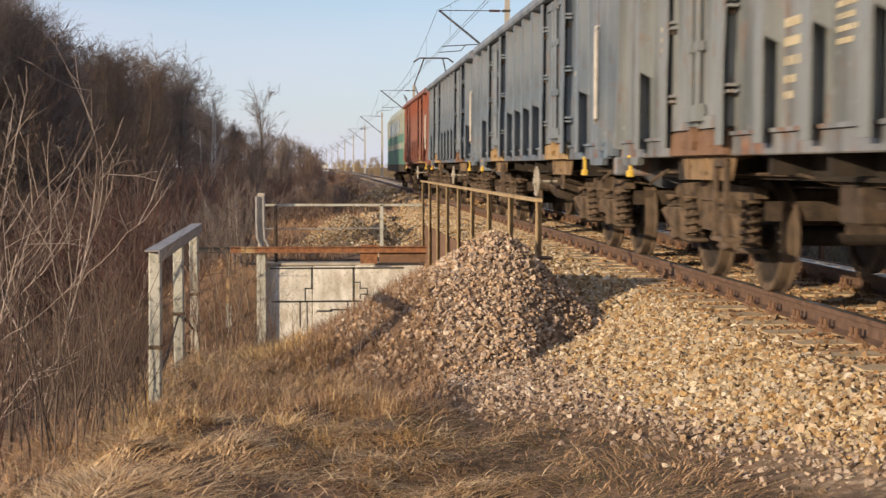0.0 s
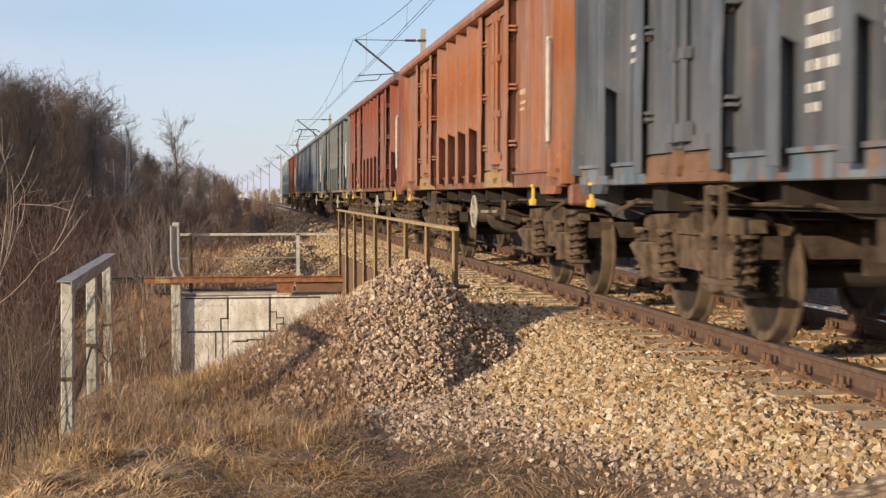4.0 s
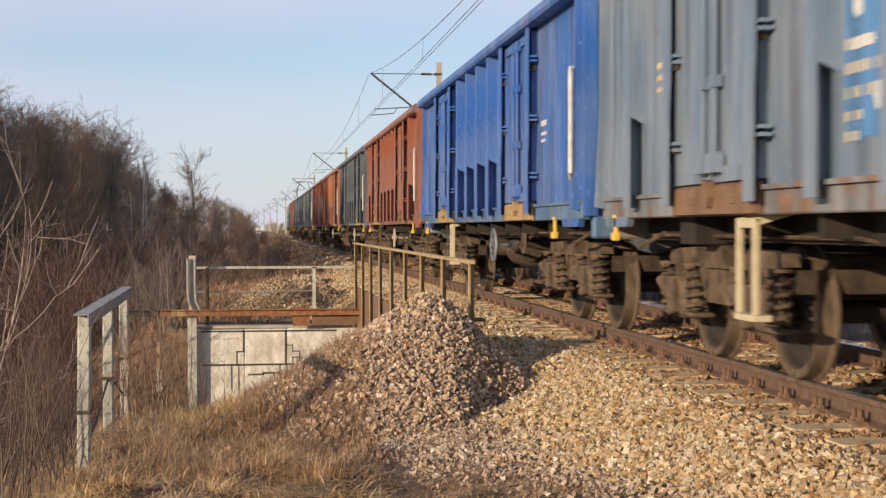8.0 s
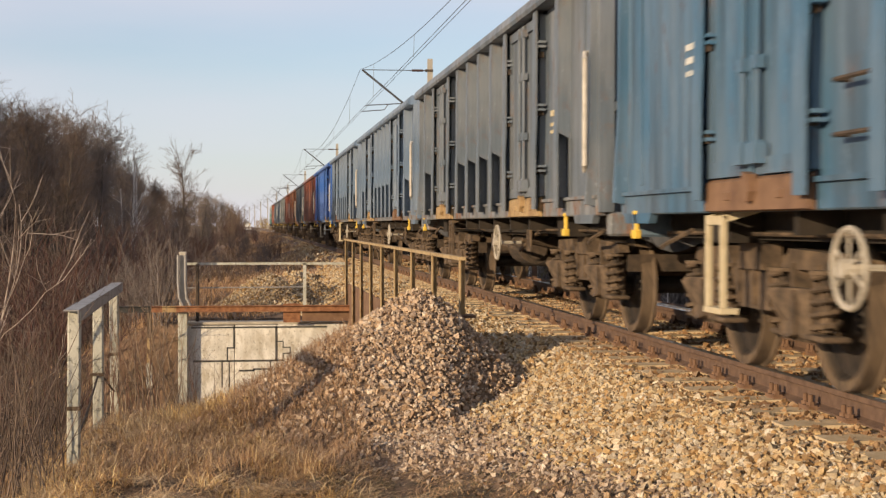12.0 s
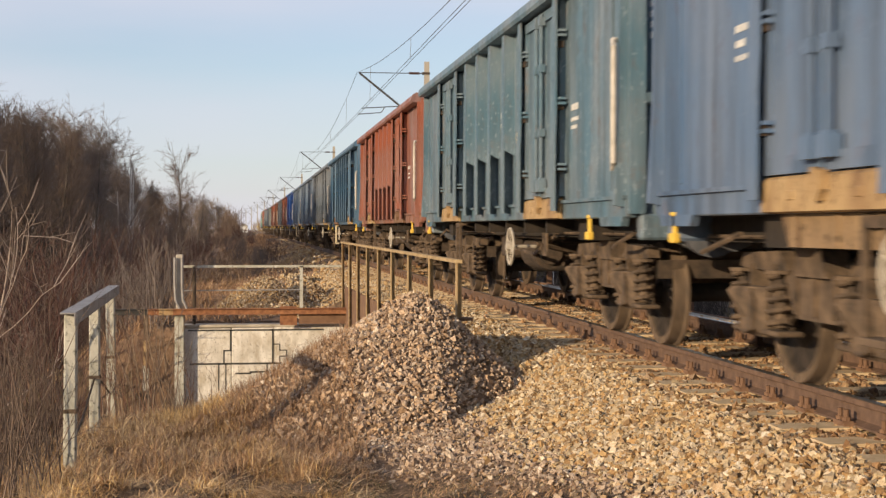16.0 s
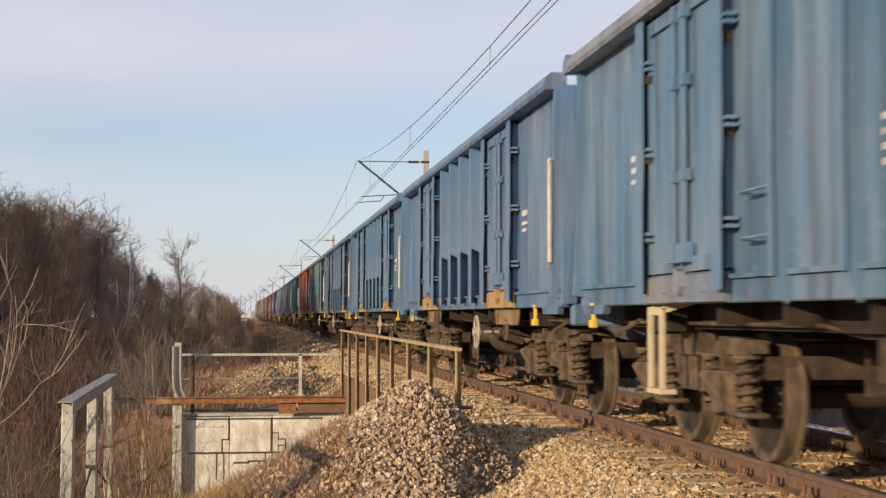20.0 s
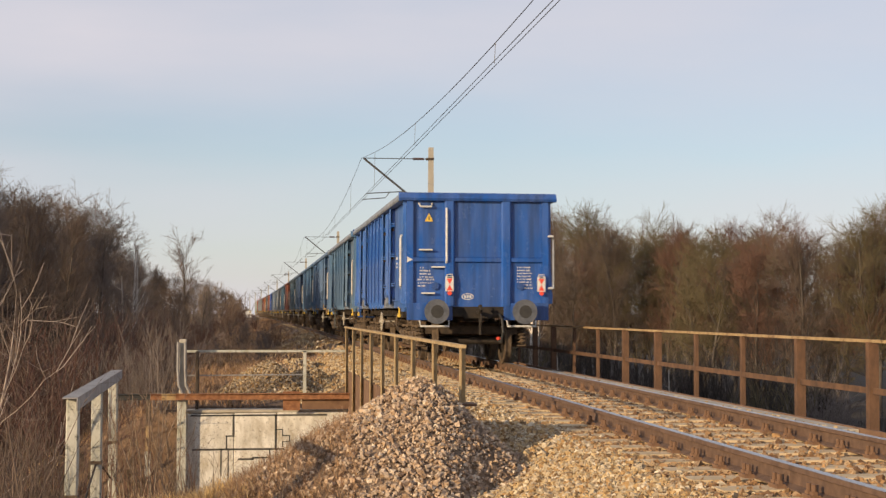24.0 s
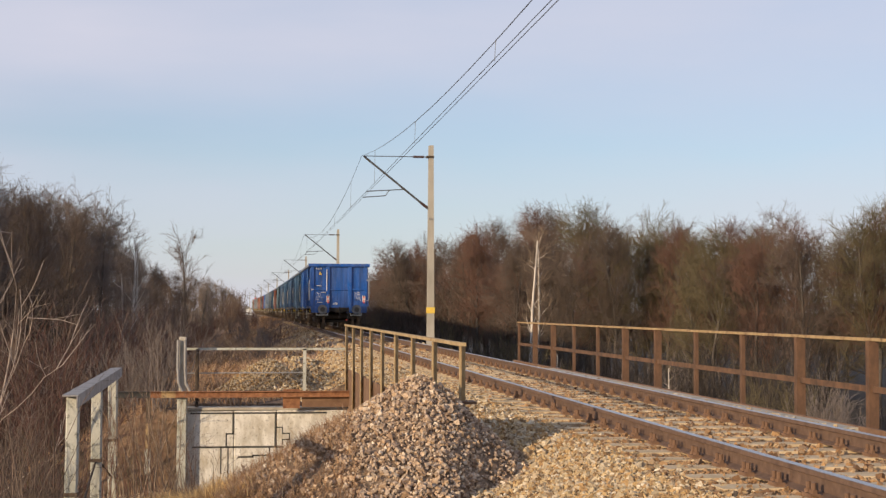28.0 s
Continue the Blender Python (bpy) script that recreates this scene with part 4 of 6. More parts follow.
        if y < 0:
            part("end_rail", lambda bm: tube(bm, [(-0.64, -0.12, 2.02), (-0.64, -0.17, 2.06), (-0.64, -0.17, 3.06), (-0.64, -0.12, 3.1)], 0.024), M_WHITE, ew)
            part("grab_handle", lambda bm: tube(bm, [(-1.18, -0.03, 3.2), (-1.16, -0.12, 3.13), (-0.94, -0.12, 3.13), (-0.92, -0.03, 3.2)], 0.018), M_WHITE, ew)
            for xx, z in ((-1.05, 2.26), (-0.8, 1.92), (-1.0, 1.40)):
                part("end_tread", lambda bm: box(bm, -0.13, 0.13, -0.14, -0.026, 0, 0.028), M_WHITE, ew, pose(xx, 0, z))
    bogie(w, -4.5)
    bogie(w, 4.5)
    return w


P_BLUEGREY = paint("paint_blue_grey", (0.08, 0.15, 0.265), 0.24, 0.1, 0.3)
P_GREYGREEN = paint("paint_grey_green", (0.19, 0.215, 0.22), 0.55, 0.3)
P_RED = paint("paint_oxide_red", (0.30, 0.094, 0.052), 0.5, 0.2)
P_ORANGE = paint("paint_orange_rust", (0.40, 0.15, 0.06), 0.6, 0.5)
P_TEAL = paint("paint_teal_grey", (0.085, 0.17, 0.23), 0.35, 0.6, 0.5, 0.585)
P_BLUE = paint("paint_bright_blue", (0.03, 0.135, 0.46), 0.16, 0.4, 0.36, 0.60)
P_TAILBLUE = paint("paint_clean_blue", (0.010, 0.088, 0.36), 0.05, 0.8, 0.16, 0.66, 0.27, 0.6)
# dustier, lighter copy of the tail blue; sky sheen is put into the colour
P_TAILSIDE = paint("paint_dusty_sky_lit_blue", (0.028, 0.15, 0.50), 0.06, 0.45, 0.30, 0.60, 0.36, 0.5)
P_GREY = paint("paint_pale_grey", (0.15, 0.22, 0.315), 0.22, 0.7, 0.40)
P_GREYRUST = paint("paint_rusty_grey", (0.125, 0.16, 0.20), 0.4, 0.9)
P_FADEDBLUE = paint("paint_faded_blue", (0.095, 0.19, 0.345), 0.2, 0.15, 0.34)
P_SKYBLUE = paint("paint_dusty_blue", (0.09, 0.195, 0.33), 0.22, 0.35, 0.32)
P_PALEBLUE = paint("paint_pale_blue_grey", (0.165, 0.21, 0.26), 0.45, 0.85)
P_STEELBLUE = paint("paint_steel_blue", (0.055, 0.145, 0.245), 0.3, 0.65, 0.3)
P_DARK = paint("paint_dark_slate", (0.085, 0.105, 0.13), 0.4, 0.55)

TRAIN = [  # from the tail forwards: paint, colour words, letters, slim stakes, extra end stakes
    (P_TAILBLUE, "clean bright blue", M_WHITE, True, False), (P_SKYBLUE, "dusty grey-blue", M_WHITE, True, False),
    (P_FADEDBLUE, "faded blue", M_WHITE, False, False), (P_SKYBLUE, "dusty grey-blue", M_WHITE, False, False),
    (P_BLUEGREY, "dull blue-grey", M_WHITE, False, False), (P_TEAL, "teal-grey", M_WHITE, False, False),
    (P_RED, "red oxide", M_WHITE, False, False), (P_STEELBLUE, "steel-blue", M_WHITE, True, False),
    (P_GREYRUST, "rust-stained grey", M_CREAM, False, True), (P_GREY, "pale grey", M_WHITE, False, True),
    (P_GREY, "rusty grey", M_CREAM, False, True), (P_BLUE, "bright blue", M_WHITE, False, False),
    (P_RED, "red oxide", M_CREAM, False, True), (P_DARK, "dark slate", M_WHITE, False, True),
    (P_ORANGE, "orange-brown rusted", M_CREAM, False, False), (P_RED, "red oxide", M_CREAM, False, True),
    (P_GREYGREEN, "grey-green rust-stained", M_CREAM, False, True), (P_PALEBLUE, "pale blue-grey", M_CREAM, False, True),
    (P_PALEBLUE, "pale blue-grey", M_CREAM, False, True), (P_RED, "red oxide", M_WHITE, False, True)]
PITCH = 14.04
R_GREY = paint("rust_stained_grey", (0.20, 0.22, 0.24), 0.95, 0.33)
R_RED = paint("rust_stained_red", (0.30, 0.11, 0.06), 0.95, 0.44)
R_BLUE = paint("rust_stained_blue", (0.13, 0.19, 0.26), 0.85, 0.77)
R_RIM = paint("dusty_grey_rim", (0.20, 0.235, 0.29), 0.25, 0.27, 0.5)
R_DUST = paint("dust_coated_blue", (0.165, 0.205, 0.27), 0.5, 0.52)
SILLS = {16: R_GREY, 10: R_GREY, 8: R_GREY, 9: R_GREY, 15: R_RED, 14: R_RED, 12: R_RED, 6: R_RED, 17: R_BLUE, 18: R_BLUE, 13: R_BLUE, 11: P_FADEDBLUE}
CARS = []
for k, (pm, words, letter, slim, ends) in enumerate(TRAIN):
    sill = SILLS.get(k)
    CARS.append(wagon("freight_wagon", pm, "weathered %s steel open freight wagon on two bogies" % words, letter, slim, ends, sill, k, M_WHITE if k in (11, 0) else M_SILVER, k == 0))

# repainted and scrawled panels
M_SPRAYBLUE = paint("sprayed_light_blue", (0.10, 0.26, 0.52), 0.25, 0.21, 0.2)
M_SPRAYRED = paint("sprayed_dull_red", (0.36, 0.07, 0.05), 0.25, 0.61, 0.2)


def blot(bm, y0, y1, z0, z1, seed, x0=-0.0245, x1=-0.0205):
    """A sprayed patch with a wavering edge."""
    r = random.Random(seed)
    cy, cz, ry, rz = (y0 + y1) / 2, (z0 + z1) / 2, (y1 - y0) / 2, (z1 - z0) / 2
    ring = []
    for k in range(22):
        a = 2 * math.pi * k / 22
        c, s = math.cos(a), math.sin(a)
        f = r.uniform(0.74, 1.0) / max(abs(c), abs(s)) ** 0.75
        ring.append((cy + ry * c * min(f, 1.0 / max(abs(c), 1e-3)), cz + rz * s * min(f, 1.0 / max(abs(s), 1e-3))))
    prism(bm, ring, "x", -HALF + x0, -HALF + x1)


def sprayed(car, mat, y0, y1, z0, z1, seed, name="sprayed_panel", x0=-0.0245, x1=-0.0205):
    part(name, lambda bm: blot(bm, y0, y1, z0, z1, seed, x0, x1), mat, car, key="spray%d" % seed)


for q, (y0, y1) in enumerate(((0.60, 1.36), (-0.38, 0.38), (-1.36, -0.6))):
    sprayed(CARS[10], M_SPRAYBLUE, y0, y1, 1.40, 2.55, 10 + q)
    for j, (a, b, c, d) in enumerate(((0.1, 0.42, 2.22, 2.34), (0.3, 0.62, 1.95, 2.02), (0.16, 0.34, 1.62, 1.78), (0.46, 0.6, 2.1, 2.4))):
        sprayed(CARS[10], M_WHITE, y0 + a, y0 + b, c, d, 20 + 4 * q + j, "sprayed_stroke", -0.028, -0.025)
for q, (y0, y1, z0, z1, mt) in enumerate(((1.58, 2.3, 1.5, 1.9, M_SPRAYRED), (0.6, 1.36, 1.45, 1.85, M_SPRAYRED), (1.58, 2.3, 1.95, 2.08, P_STEELBLUE), (0.7, 1.3, 1.9, 2.04, P_STEELBLUE), (-0.3, 0.3, 1.55, 1.72, P_STEELBLUE))):
    sprayed(CARS[14], mt, y0, y1, z0, z1, 50 + q)

# end markings of the tail wagon
tail = CARS[0]
for x in (-0.58, 1.27):
    bd = part("tail_board", lambda bm: (box(bm, -0.082, 0.082, -0.01, 0.01, 0, 0.30, 0.004), box(bm, -0.06, -0.045, -0.008, 0.008, 0.29, 0.335), box(bm, 0.045, 0.06, -0.008, 0.008, 0.29, 0.335), box(bm, -0.06, 0.06, -0.008, 0.008, 0.33, 0.345)), M_WHITE, tail, pose(x, -6.71, 1.45), "white tail board with two red triangles")
    part("red_triangle", lambda bm: (prism(bm, [(-0.06, 0.02), (0.06, 0.02), (0, 0.135)], "y", -0.014, -0.010), prism(bm, [(-0.06, 0.255), (0.06, 0.255), (0, 0.14)], "y", -0.014, -0.010)), M_RED, bd)
    part("lamp_slot", lambda bm: box(bm, -0.045, 0.045, -0.013, -0.010, 0.265, 0.29), M_INK, bd)
    part("tail_lamp", lambda bm: disc(bm, 0.042, "y", (0, -0.012, -0.035), 0.03, 14), M_RED, bd, label="round red tail lamp")
part("warning_triangle", lambda bm: prism(bm, [(-0.085, 0), (0.085, 0), (0, 0.165)], "y", -0.006, 0.0), M_YELLOW, tail, pose(-0.98, -6.59, 2.84), "yellow warning triangle")
part("bolt_sign", lambda bm: box(bm, -0.012, 0.012, -0.009, -0.004, 0.03, 0.10), M_INK, tail, pose(-0.98, -6.59, 2.84))
part("oval_mark", lambda bm: ([prism(bm, [(0.105 * math.cos(a), 0.05 * math.sin(a)), (0.12 * math.cos(a), 0.065 * math.sin(a)), (0.12 * math.cos(b), 0.065 * math.sin(b)), (0.105 * math.cos(b), 0.05 * math.sin(b))], "y", -0.005, 0.0) for a, b in ((2 * math.pi * q / 20, 2 * math.pi * (q + 1) / 20) for q in range(20))], [box(bm, q, q + 0.035, -0.004, 0.0, -0.026, 0.026) for q in (-0.07, -0.018, 0.034)]), M_WHITE, tail, pose(-0.2, -6.59, 1.35))["kind"] = "stuff"
for x, z, rows in ((-1.16, 1.93, ((3, 0.026), (7, 0.030), (7, 0.030), (7, 0.030))), (-1.20, 1.70, ((8, 0.032), (9, 0.028), (5, 0.028))), (0.80, 1.95, ((9, 0.028),) * 8)):
    part("end_lettering", lambda bm: text_bars(bm, rows, int(10 * z)), M_WHITE, tail, pose(x, -6.59, z) @ pose(0, 0, 0, 0, 0, 90), key="tail_text%d" % int(100 * z))["kind"] = "stuff"
for x in (-0.86, 0.86):
    part("pad_boss", lambda bm: disc(bm, 0.075, "y", (0, -0.02, 0), 0.03, 14), P_TAILBLUE, tail, pose(x, -6.585, 1.56))
part("hose_end", lambda bm: disc(bm, 0.035, "y", (0, 0, 0), 0.04, 10), M_RED, tail, pose(0.38, -6.78, 0.52), "red brake hose end")
for x in (-0.875, 0.875):
    part("end_step", lambda bm: (tube(bm, [(-0.3, 0, 0.98), (-0.28, -0.12, 0.76), (0.28, -0.12, 0.76), (0.3, 0, 0.98)], 0.022)), M_WHITE, tail, pose(x, -6.58, 0), key="end_step")


def locomotive():
    lo = thing("locomotive", pose(0, 0, 0), "green electric locomotive with a raised pantograph", "locomotive")
    green = paint("paint_green", (0.075, 0.27, 0.19), 0.1, 0.45)
    pale = paint("paint_cream", (0.42, 0.45, 0.33), 0.1, 0.25)

    def shell(bm):
        prism(bm, [(-1.45, 1.1), (1.45, 1.1), (1.45, 3.2), (1.25, 3.55), (-1.25, 3.55), (-1.45, 3.2)], "y", -8.0, 8.0)
        for v in bm.verts:
            if v.co.z > 2.2:
                v.co.y *= 0.965
    part("body", shell, green, lo, key="loco_body")
    part("upper_body", lambda bm: prism(bm, [(-1.463, 2.35), (1.463, 2.35), (1.463, 3.215), (1.26, 3.562), (-1.26, 3.562), (-1.463, 3.215)], "y", -7.74, 7.74), pale, lo, label="pale cream upper body", key="loco_upper")
    for s in (-1, 1):
        part("band", lambda bm: box(bm, s * 1.455 - 0.01, s * 1.455 + 0.01, -7.7, 7.7, 1.75, 2.0), pale, lo, key="loco_band%d" % s)
        part("skirt", lambda bm: box(bm, s * 1.40 - 0.05, s * 1.40 + 0.05, -7.9, 7.9, 0.8, 1.1), M_GRIME, lo, key="loco_skirt%d" % s)
        for y in (-4.2, -2.1, 0, 2.1, 4.2):
            part("window", lambda bm: box(bm, s * 1.465 - 0.012, s * 1.465 + 0.012, y - 0.45, y + 0.45, 2.45, 3.0), M_GLASS, lo, key="loco_win%d_%.0f" % (s, y))
    for y, rz in ((-8.0, 0), (8.0, 180)):
        e = pose(0, y, 0, 0, 0, rz)
        for x in (-0.65, 0.65):
            part("windscreen", lambda bm: box(bm, -0.5, 0.5, -0.02, 0.25, 2.4, 3.05), M_GLASS, lo, e @ pose(x, 0.1, 0), key="loco_screen")
        for x in (-0.875, 0.875):
            part("buffer", buffer_mesh, M_GRIME, lo, e @ pose(x, -0.05, 1.03), key="buffer")
    for y in (-4.4, 4.4):
        part("pantograph" if y > 0 else "folded_pantograph", lambda bm: ([tube(bm, [(sx * 0.5, 0, 3.7), (sx * 0.75, 1.1 if y < 0 else 0.9, 4.55), (sx * 0.4, 0, 5.6 if y < 0 else 3.9)], 0.03, 5) for sx in (-1, 1)], tube(bm, [(-0.85, 0, 5.45 if y < 0 else 3.85), (-0.6, 0, 5.62 if y < 0 else 3.95), (0.6, 0, 5.62 if y < 0 else 3.95), (0.85, 0, 5.45 if y < 0 else 3.85)], 0.035, 5), box(bm, -0.8, 0.8, -0.7, 0.7, 3.6, 3.68)), M_GRIME, lo, pose(0, y, 0), key="panto%d" % (y > 0))
    part("roof_gear", lambda bm: [box(bm, -0.9, 0.9, a, a + 1.0, 3.55, 3.85, 0.05) for a in (-2.2, -0.4, 1.4)], M_RED, lo)
    bogie(lo, -4.4)
    bogie(lo, 4.4)
    return lo


CARS.append(locomotive())

# ---- stones ----
def stone_material(name, tones):
    m = Mat(name, 0.9)
    c = m.ramp(m.each("island"), [(i / (len(tones) - 1), t) for i, t in enumerate(tones)])
    c = m.mix(m.ramp(m.noise(55.0, 4.0), [(0.35, 0.0), (0.75, 1.0)]), c, m.mix(1.0, c, (0.55, 0.5, 0.45), "MULTIPLY"))
    m.color(c)
    m.bump(m.noise(90.0, 4.0), 0.5, 0.006)
    return m.m


def single_stone_material():
    m = Mat("loose_stone", 0.9)
    c = m.ramp(m.each(), [(0.0, (0.28, 0.18, 0.10)), (0.4, (0.55, 0.39, 0.23)), (0.75, (0.65, 0.51, 0.34)), (1.0, (0.72, 0.63, 0.50))])
    m.color(m.mix(m.ramp(m.noise(40.0, 5.0), [(0.35, 0.0), (0.75, 1.0)]), c, m.mix(1.0, c, (0.6, 0.55, 0.5), "MULTIPLY")))
    m.bump(m.noise(80.0, 4.0), 0.5, 0.006)
    return m.m


M_BALLAST = stone_material("ballast_stones", [(0.17, 0.105, 0.05), (0.42, 0.26, 0.115), (0.54, 0.375, 0.185), (0.61, 0.47, 0.275), (0.38, 0.31, 0.21), (0.70, 0.59, 0.42), (0.28, 0.18, 0.09), (0.80, 0.72, 0.57)])
M_RUSTY = stone_material("rusty_ballast_stones", [(0.12, 0.06, 0.03), (0.31, 0.175, 0.08), (0.44, 0.265, 0.125), (0.38, 0.25, 0.14), (0.24, 0.165, 0.105), (0.52, 0.37, 0.22)])
M_HEAP = stone_material("heap_stones", [(0.26, 0.17, 0.11), (0.54, 0.38, 0.24), (0.70, 0.52, 0.36), (0.50, 0.40, 0.31), (0.36, 0.26, 0.19), (0.84, 0.72, 0.57)])
M_DULL = stone_material("dusty_mixed_stones", [(0.16, 0.11, 0.075), (0.40, 0.29, 0.20), (0.54, 0.42, 0.31), (0.42, 0.34, 0.28), (0.30, 0.21, 0.15), (0.76, 0.66, 0.54)])
M_LOOSE = single_stone_material()
M_SOIL = simple("gravelly_soil", (0.15, 0.10, 0.065), (0.30, 0.22, 0.15), 9.0, 0.95, 0.0, 0.7, 0.03)

ROCK_V = np.array([(x, y, z) for z in (-1, 1) for y in (-1, 1) for x in (-1, 1)]) * 0.62
ROCK_F = np.array([(0, 2, 3), (0, 3, 1), (4, 5, 7), (4, 7, 6), (0, 1, 5), (0, 5, 4), (2, 6, 7), (2, 7, 3), (0, 4, 6), (0, 6, 2), (1, 3, 7), (1, 7, 5)])


def turns(rng, n):
    q = rng.normal(size=(n, 4))
    q /= np.linalg.norm(q, axis=1)[:, None]
    w, x, y, z = q.T
    return np.stack([np.stack([1 - 2 * (y * y + z * z), 2 * (x * y - z * w), 2 * (x * z + y * w)], 1),
                     np.stack([2 * (x * y + z * w), 1 - 2 * (x * x + z * z), 2 * (y * z - x * w)], 1),
                     np.stack([2 * (x * z - y * w), 2 * (y * z + x * w), 1 - 2 * (x * x + y * y)], 1)], 1)


def stones_mesh(name, pos, size, rng):
    """Angular stones at the given places."""
    n = len(pos)
    v = ROCK_V[None] + rng.uniform(-0.34, 0.34, size=(n, 8, 3))
    v = v * (rng.uniform(0.6, 1.45, size=(n, 1, 3)))
    v = np.einsum("nij,nkj->nki", turns(rng, n), v) * size[:, None, None] + pos[:, None, :]
    f = ROCK_F[None] + 8 * np.arange(n)[:, None, None]
    return fast_mesh(name, v.reshape(-1, 3), f.reshape(-1, 3))


HEAPS = [(1.57, 13.55, 0.405, 0.59), (0.38, 34.6, -0.10, 0.72), (1.35, 35.6, -0.26, 0.6), (1.35, 43.0, -0.35, 0.35)]


def heap_z(x, y, k):
    cx, cy, top, slope = HEAPS[k]
    x, y = np.asarray(x, float), np.asarray(y, float)
    d = np.sqrt((x - cx) ** 2 + ((y - cy) * 0.8) ** 2 + 0.006)
    side = 1 + (0.5 * smooth(0.0, 0.6, x - cx) if k == 0 else 0.0)
    return top - slope * side * d * (1 + 0.10 * np.sin(3 * np.arctan2(y - cy, x - cx) + k)) + 0.05 * lumps(x, y, 4.0, 20 + k) + 0.04


def bed_z(x, y):
    """The ground with its heaps on it."""
    z = ground_z(x, y)
    for k in range(len(HEAPS)):
        z = np.maximum(z, heap_z(x, y, k))
    return z


def make_heap(k, words, n, size):
    cx, cy, top, slope = HEAPS[k]
    rng = np.random.default_rng(100 + k)
    hp = thing("gravel_heap", pose(0, 0, 0), words, "gravel heap", "gravel heaps", "stuff")
    R = 1.35 * (top + 0.95) / slope
    a, r = np.meshgrid(np.linspace(0, 2 * math.pi, 49)[:-1], np.linspace(0.0, 1, 26))
    x, y = cx + R * r * np.cos(a), cy + R * r * np.sin(a) * 1.2
    z = np.maximum(heap_z(x, y, k), ground_z(x, y) - 0.10) - 0.02
    v = np.stack([x.ravel(), y.ravel(), z.ravel()], 1)
    i = np.arange(25)[:, None] * 48 + np.arange(48)[None]
    j = np.arange(25)[:, None] * 48 + (np.arange(48)[None] + 1) % 48
    f = np.stack([i, j, j + 48, i + 48], -1).reshape(-1, 4)[:, ::-1]
    put("core", fast_mesh("heap_core", v, f, True), M_SOIL, hp)
    rr, aa = R * np.sqrt(rng.uniform(0, 1, n)), rng.uniform(0, 6.283, n)
    px, py = cx + rr * np.cos(aa), cy + rr * np.sin(aa) * 1.2
    pz, gz = heap_z(px, py, k), ground_z(px, py)
    ok = pz > gz - 0.03
    if k == 0:
        # its lower left side is overgrown
        ok &= ~((px < 0.75 - 0.5 * (pz + 0.4)) & (pz < -0.2) & (rng.uniform(0, 1, n) < 0.55))
    pos = np.stack([px, py, np.maximum(pz, gz) + rng.uniform(-0.02, 0.02, n)], 1)[ok]
    st = put("heap_stones", stones_mesh("heap_stones", pos, rng.gamma(6, size / 6, len(pos)).clip(0.5 * size, 2.0 * size), rng), M_HEAP if k == 0 else M_BALLAST, hp)
    st["kind"] = "stuff"


make_heap(0, "steep heap of coarse brown and grey crushed stone", 50000, 0.0148)
make_heap(1, "low heap of pale crushed stone beyond the ditch", 7500, 0.021)
make_heap(2, "flattened grey gravel heap beyond the ditch", 7000, 0.021)
make_heap(3, "spread low mound of pale ballast beside the track", 2500, 0.034)


def bank_z(x, y):
    """Ballast banked up against the inside of the left girder."""
    x, y = np.asarray(x, float), np.asarray(y, float)
    c = np.interp(y, [12.7, 13.3, 14.4, 31.2], [-0.62, -0.28, -0.11, -0.22]) + 0.03 * lumps(x, y, 3.0, 77)
    u = smooth(2.1, 3.6, x)
    return c * (1 - u) - 0.21 * u


def ballast_bank(bal):
    rng = np.random.default_rng(55)
    gx, gy = np.meshgrid(np.linspace(2.1, 3.4, 14), np.linspace(12.7, 31.2, 120))
    v = np.stack([gx.ravel(), gy.ravel(), bank_z(gx, gy).ravel() - 0.015], 1)
    i = (np.arange(119)[:, None] * 14 + np.arange(13)[None, :]).ravel()
    put("bank_core", fast_mesh("bank_core", v, np.stack([i, i + 1, i + 15, i + 14], 1), True), M_SOIL, bal)
    n = 15000
    x, y = rng.uniform(2.1, 3.4, n), 12.9 + 18.3 * rng.uniform(0, 1, n) ** 1.3
    pos = np.stack([x, y, bank_z(x, y) + rng.uniform(-0.012, 0.014, n)], 1)
    st = put("bank_stones", stones_mesh("bank_stones", pos, rng.gamma(7, 0.021 / 7, n).clip(0.01, 0.04), rng), M_BALLAST, bal)
    st["kind"] = "stuff"


